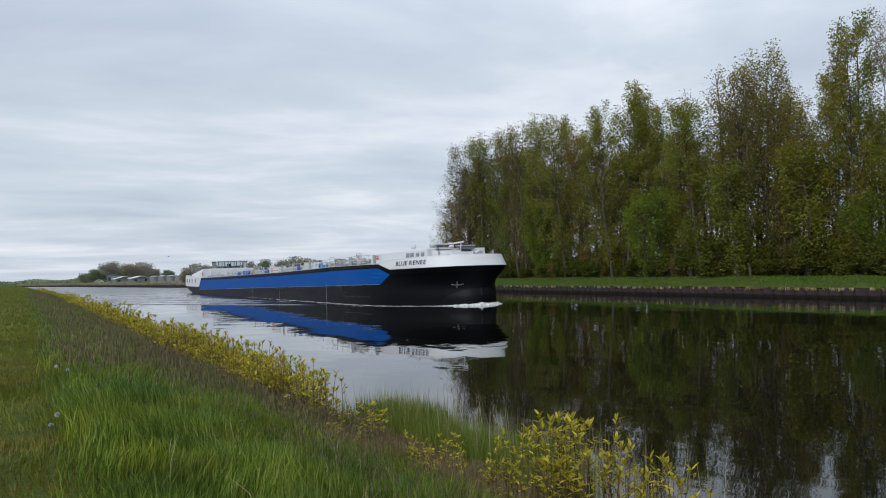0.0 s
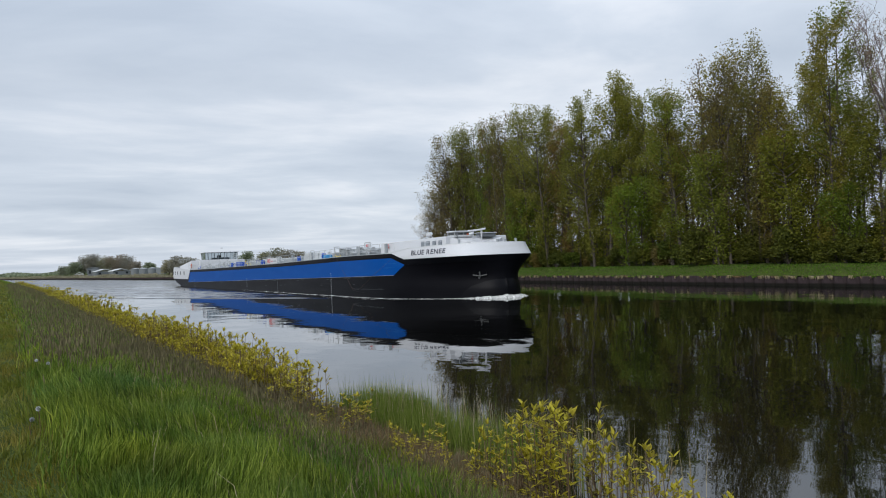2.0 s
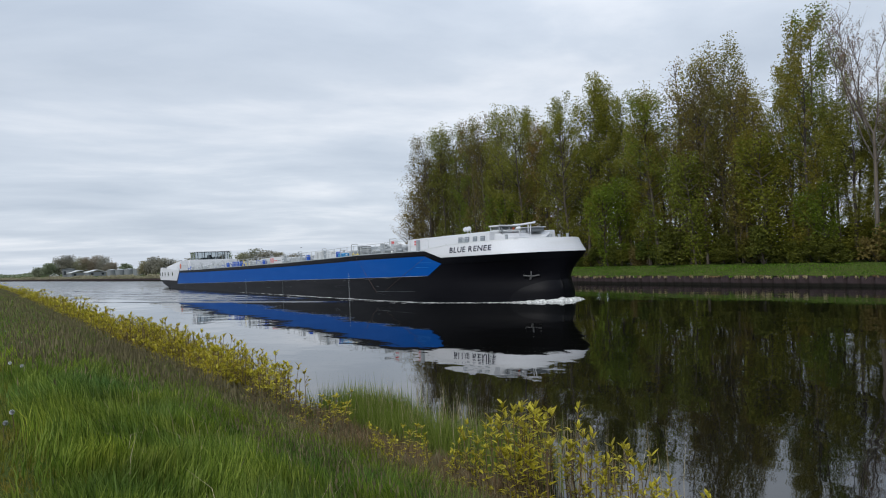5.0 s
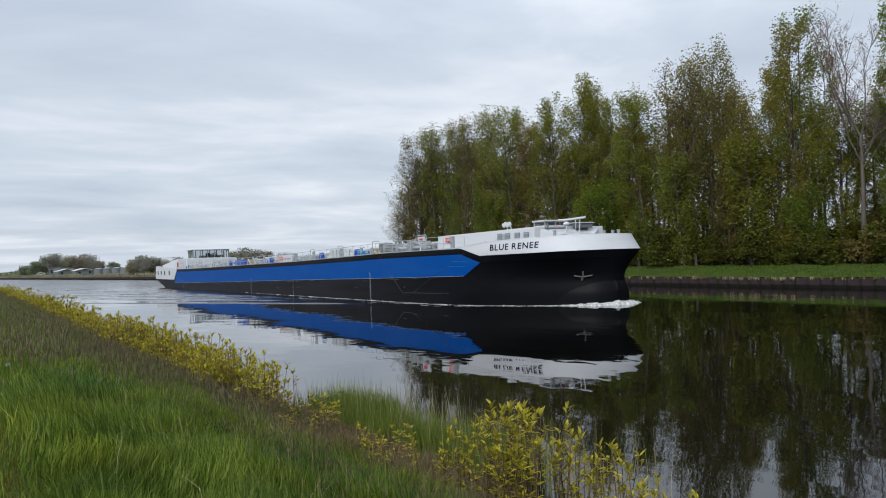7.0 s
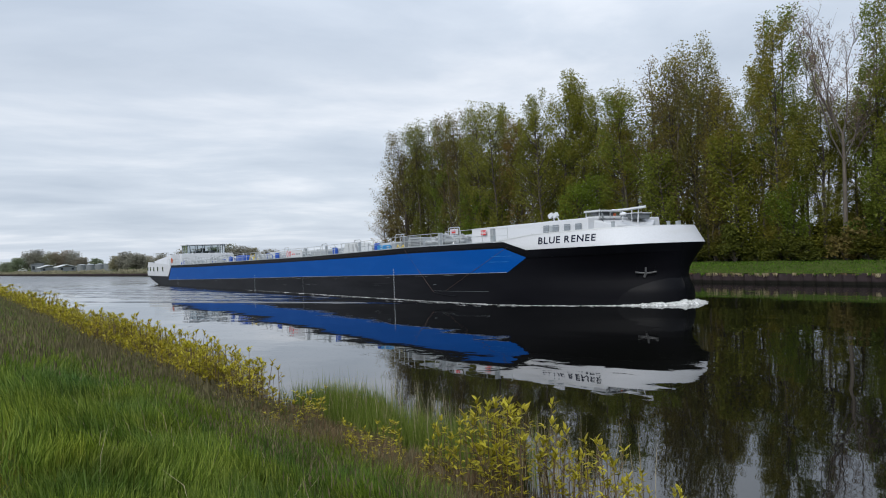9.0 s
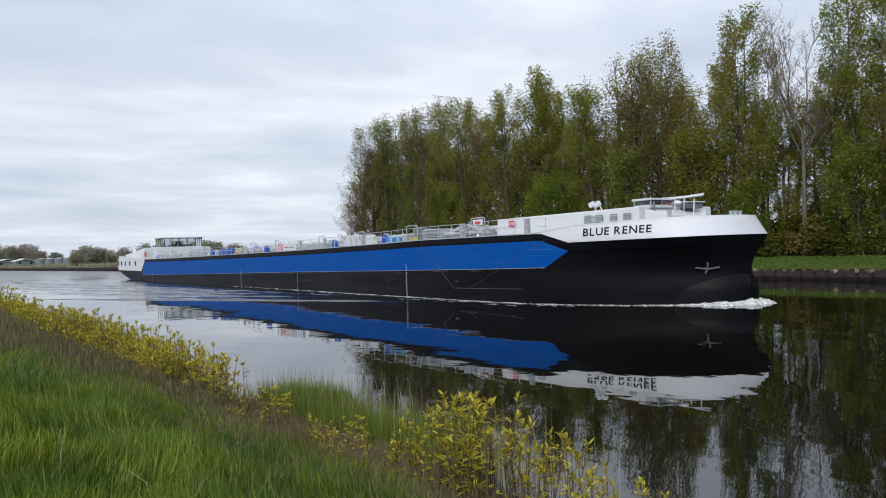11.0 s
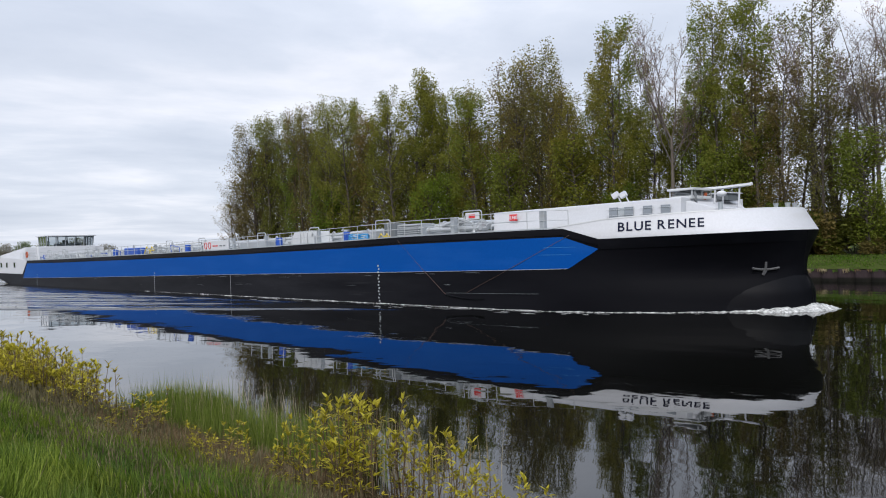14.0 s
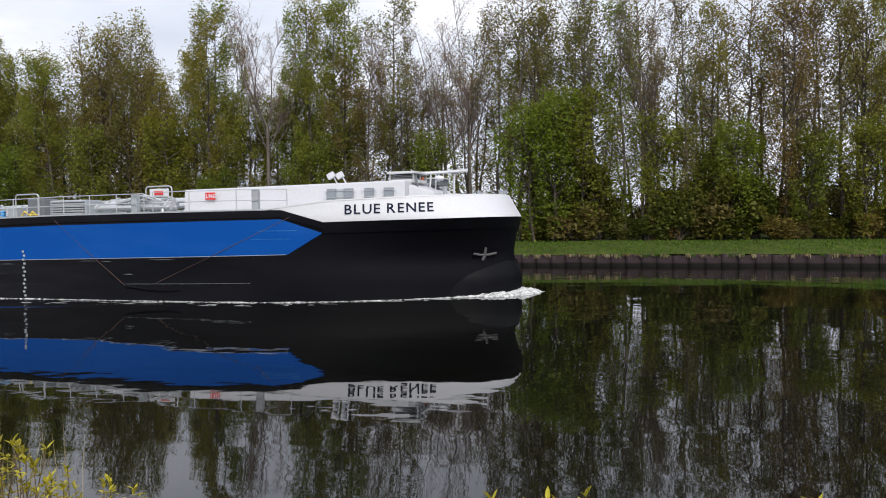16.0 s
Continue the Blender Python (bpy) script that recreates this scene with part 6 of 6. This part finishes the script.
def gable_house(name, az, d, w, dep, wall_h, roof_h, wall_mat, roof_mat, label, z=1.2, turn=0):
    x, y = polar(az, d)
    root = empty(name, pose(x, y, z, 0, 0, turn - az), label, "building")
    part("wall", box(bmesh.new(), -w / 2, w / 2, 0, dep, 0, wall_h), wall_mat, root)
    bm = bmesh.new()
    o = 0.4
    pts = [(-w / 2 - o, wall_h), (0, wall_h + roof_h), (w / 2 + o, wall_h), (w / 2 + o, wall_h - 0.25), (0, wall_h + roof_h - 0.3), (-w / 2 - o, wall_h - 0.25)]
    a = [bm.verts.new((px, -o, pz)) for px, pz in pts]
    b = [bm.verts.new((px, dep + o, pz)) for px, pz in pts]
    for i in range(6):
        bm.faces.new((a[i], a[(i + 1) % 6], b[(i + 1) % 6], b[i]))
    bm.faces.new(a[::-1])
    bm.faces.new(b)
    part("roof", bm, roof_mat, root)
    for k in (-0.3, 0.3):
        part("window", box(bmesh.new(), k * w - 0.6, k * w + 0.6, -0.06, 0.02, wall_h * 0.3, wall_h * 0.75), M_GLASS, root)
    return root


def far_crown_tree(seed, az, d, h, w, mat=None):
    x, y = polar(az, d)
    rnd = random.Random(seed)
    root = empty("far_tree", pose(x, y, 1.1), "round-crowned tree in the distance, haze painted into its leaf colour", "tree", "distant trees")
    bm = bmesh.new()
    tube(bm, [(0, 0, -0.3), (0, 0, h * 0.4), (0.2, 0, h * 0.8)], 0.28, 6, 0.08)
    cs, rs = [], []
    for k in range(16):
        a = rnd.random() * math.tau
        u = rnd.random()
        rr = w * 0.5 * math.sin(math.pi * (0.15 + 0.8 * u)) * rnd.uniform(0.3, 0.85)
        q = Vector((math.cos(a) * rr, math.sin(a) * rr, h * (0.30 + 0.62 * u)))
        tube(bm, [(0, 0, h * (0.15 + 0.4 * u)), q], 0.09, 4, 0.03, cap=False)
        cs.append(tuple(q))
        r = rnd.uniform(0.16, 0.26) * w
        rs.append((r, r, r * 0.8))
    part("trunk", bm, M_BARK, root)
    v, f = leaf_cloud(seed, cs, rs, 3600, 0.55)
    # the default crown colour has the distance haze painted in
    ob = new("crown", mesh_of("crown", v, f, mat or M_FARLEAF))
    ob.parent = root
    return root


def build_distance():
    gable_house("boat_shed", 5.3, 470, 6, 9, 4.4, 0.4, M_DKGREY, M_DKGREY, "grey flat boat shed beyond the canal")
    gable_house("farm_house", 6.0, 465, 9, 7, 2.3, 1.3, M_DKGREY, M_CREAM, "low white-roofed building by the water", 1.2, 18)
    gable_house("farm_house", 7.05, 455, 9, 7, 2.3, 1.2, M_DKGREY, M_CREAM, "low white-roofed building by the water", 1.2, 18)
    gable_house("shed", 4.45, 480, 4, 4, 1.2, 1.2, M_WHITE, M_WHITE, "small white tent-like shed")
    for k, az in enumerate((7.9, 8.45, 9.0, 9.55)):
        x, y = polar(az, 400 - 10 * k)
        root = empty("storage_tank", pose(x, y, 1.1), "pale grey round storage tank by the canal", "tank", "row of storage tanks")
        bm = bmesh.new()
        tube(bm, [(0, 0, -0.2), (0, 0, 3.0)], 2.0, 20)
        part("shell", bm, M_DKGREY, root)
        bm = bmesh.new()
        tube(bm, [(0, 0, 3.0), (0, 0, 3.35)], 2.05, 20, 0.3)
        part("lid", bm, M_GREY, root)
    for k, (az, d, h, w) in enumerate(((3.6, 500, 5, 9), (4.2, 495, 7, 10), (4.75, 500, 11, 11), (5.25, 505, 11.5, 11), (5.6, 510, 9, 10), (6.1, 500, 10.5, 11), (6.55, 500, 11.5, 11), (7.0, 500, 11, 11),
                                        (7.45, 495, 9.5, 11), (7.9, 490, 7, 10), (8.8, 440, 6, 6), (10.1, 330, 5, 7), (10.7, 325, 6.5, 8), (11.3, 320, 5.5, 8), (12.2, 420, 6, 9), (13.0, 380, 6, 9), (14.3, 420, 8.5, 9), (15.3, 400, 8.5, 9),
                                        (16.6, 330, 7.0, 9), (17.3, 325, 8.2, 9), (18.1, 320, 7.5, 9), (18.9, 330, 6, 9), (20.2, 300, 5, 8))):
        far_crown_tree(300 + k, az, d, h, w)
    # scrub along the far water's edge, in the leaf colour that carries haze
    g = np.random.RandomState(19)
    n = 26000
    y = 128 + 520 * g.rand(n) ** 1.2
    x = FAR_X + np.interp(y, BEND_Y, FAR_DX) + 0.4 + 5 * g.rand(n) ** 2
    hgt = 0.5 + 0.9 * (0.5 + 0.5 * np.sin(y * 0.11 + np.sin(y * 0.31)))
    c = np.stack([x, y, 0.75 + hgt * g.rand(n)], 1)
    a = g.normal(size=(n, 3)) * 0.22
    b = g.normal(size=(n, 3)) * 0.16
    v = np.stack([c - a, c + b, c + a], 1).reshape(-1, 3)
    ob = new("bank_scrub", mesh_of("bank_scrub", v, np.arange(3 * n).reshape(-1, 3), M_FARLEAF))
    tagged(ob, "low brownish scrub along the distant bank, paled by painted haze", "scrub", kind="stuff")
    # low woods and hedges along the skyline, their haze put into the leaf colour
    g = np.random.RandomState(9)
    n = 15000
    az = np.radians(-14 + 36 * g.rand(n))
    d = 900 + 500 * g.rand(n)
    top = 1.2 + 2.2 * (0.5 + 0.5 * np.sin(az * 90 + 2 * np.sin(az * 23))) * (d / 1000)
    c = np.stack([d * np.sin(az), d * np.cos(az), 2 + top * g.rand(n)], 1)
    a = g.normal(size=(n, 3))
    a /= np.linalg.norm(a, axis=1, keepdims=True)
    b = np.cross(a, g.normal(size=(n, 3)))
    b /= np.linalg.norm(b, axis=1, keepdims=True)
    s = 1.4
    v = np.stack([c - a * s, c + b * s, c + a * s, c - b * s], 1).reshape(-1, 3)
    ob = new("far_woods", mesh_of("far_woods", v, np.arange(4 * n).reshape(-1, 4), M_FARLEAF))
    tagged(ob, "line of distant woods and hedges with haze in their colour", "woods", kind="stuff")


build_distance()


# ---------------------------------------------------------------- a bird far off over the canal
def build_bird():
    bird = empty("bird", pose(38.6, 247, 9.8), "small dark bird gliding low in the distance", "bird")
    bm = bmesh.new()
    tube(bm, [(-0.32, 0, -0.02), (-0.2, 0, 0), (0, 0, 0.02), (0.2, 0, 0.03), (0.3, 0, 0.02)], 0.075, 8, 0.04)
    part("body", bm, M_ANCHOR, bird, smooth=True)
    for side in (-1, 1):
        bm = bmesh.new()
        rows = []
        for u, z, chord in ((0.05, 0.03, 0.2), (0.28, 0.13, 0.19), (0.62, 0.10, 0.04)):
            rows.append([bm.verts.new((chord * c - 0.10 * u, side * u, z + dz)) for c, dz in ((0.5, 0.0), (0.0, 0.02), (-0.5, 0.0), (0.0, -0.012))])
        for A, B in zip(rows, rows[1:]):
            for k in range(4):
                bm.faces.new((A[k], A[(k + 1) % 4], B[(k + 1) % 4], B[k]))
        bm.faces.new(rows[0])
        bm.faces.new(rows[-1][::-1])
        part("wing", bm, M_ANCHOR, bird)
    return bird


BIRD = build_bird()


# ---------------------------------------------------------------- what moves
def motions():
    way = [(0, 0.0), (1, 3.45), (2, 6.92), (3, 10.34), (4, 13.70), (6.5, 22.37), (7.5, 25.83), (9, 31.07), (11.5, 39.76), (13, 44.91), (14.5, 49.96), (16, 55.08)]
    for thing in (SHIP, WASH):
        walk(thing, [(t, pose(SHIP_X, SHIP_Y - s, 0)) for t, s in way])
    walk(BIRD, [(t, pose(38.6 + 10.2 * t, 247 - 1.8 * t, 9.8 - 0.3 * t + 0.012 * t * t, 0, 0, -10)) for t in (0, 4, 8, 12, 16)])


motions()
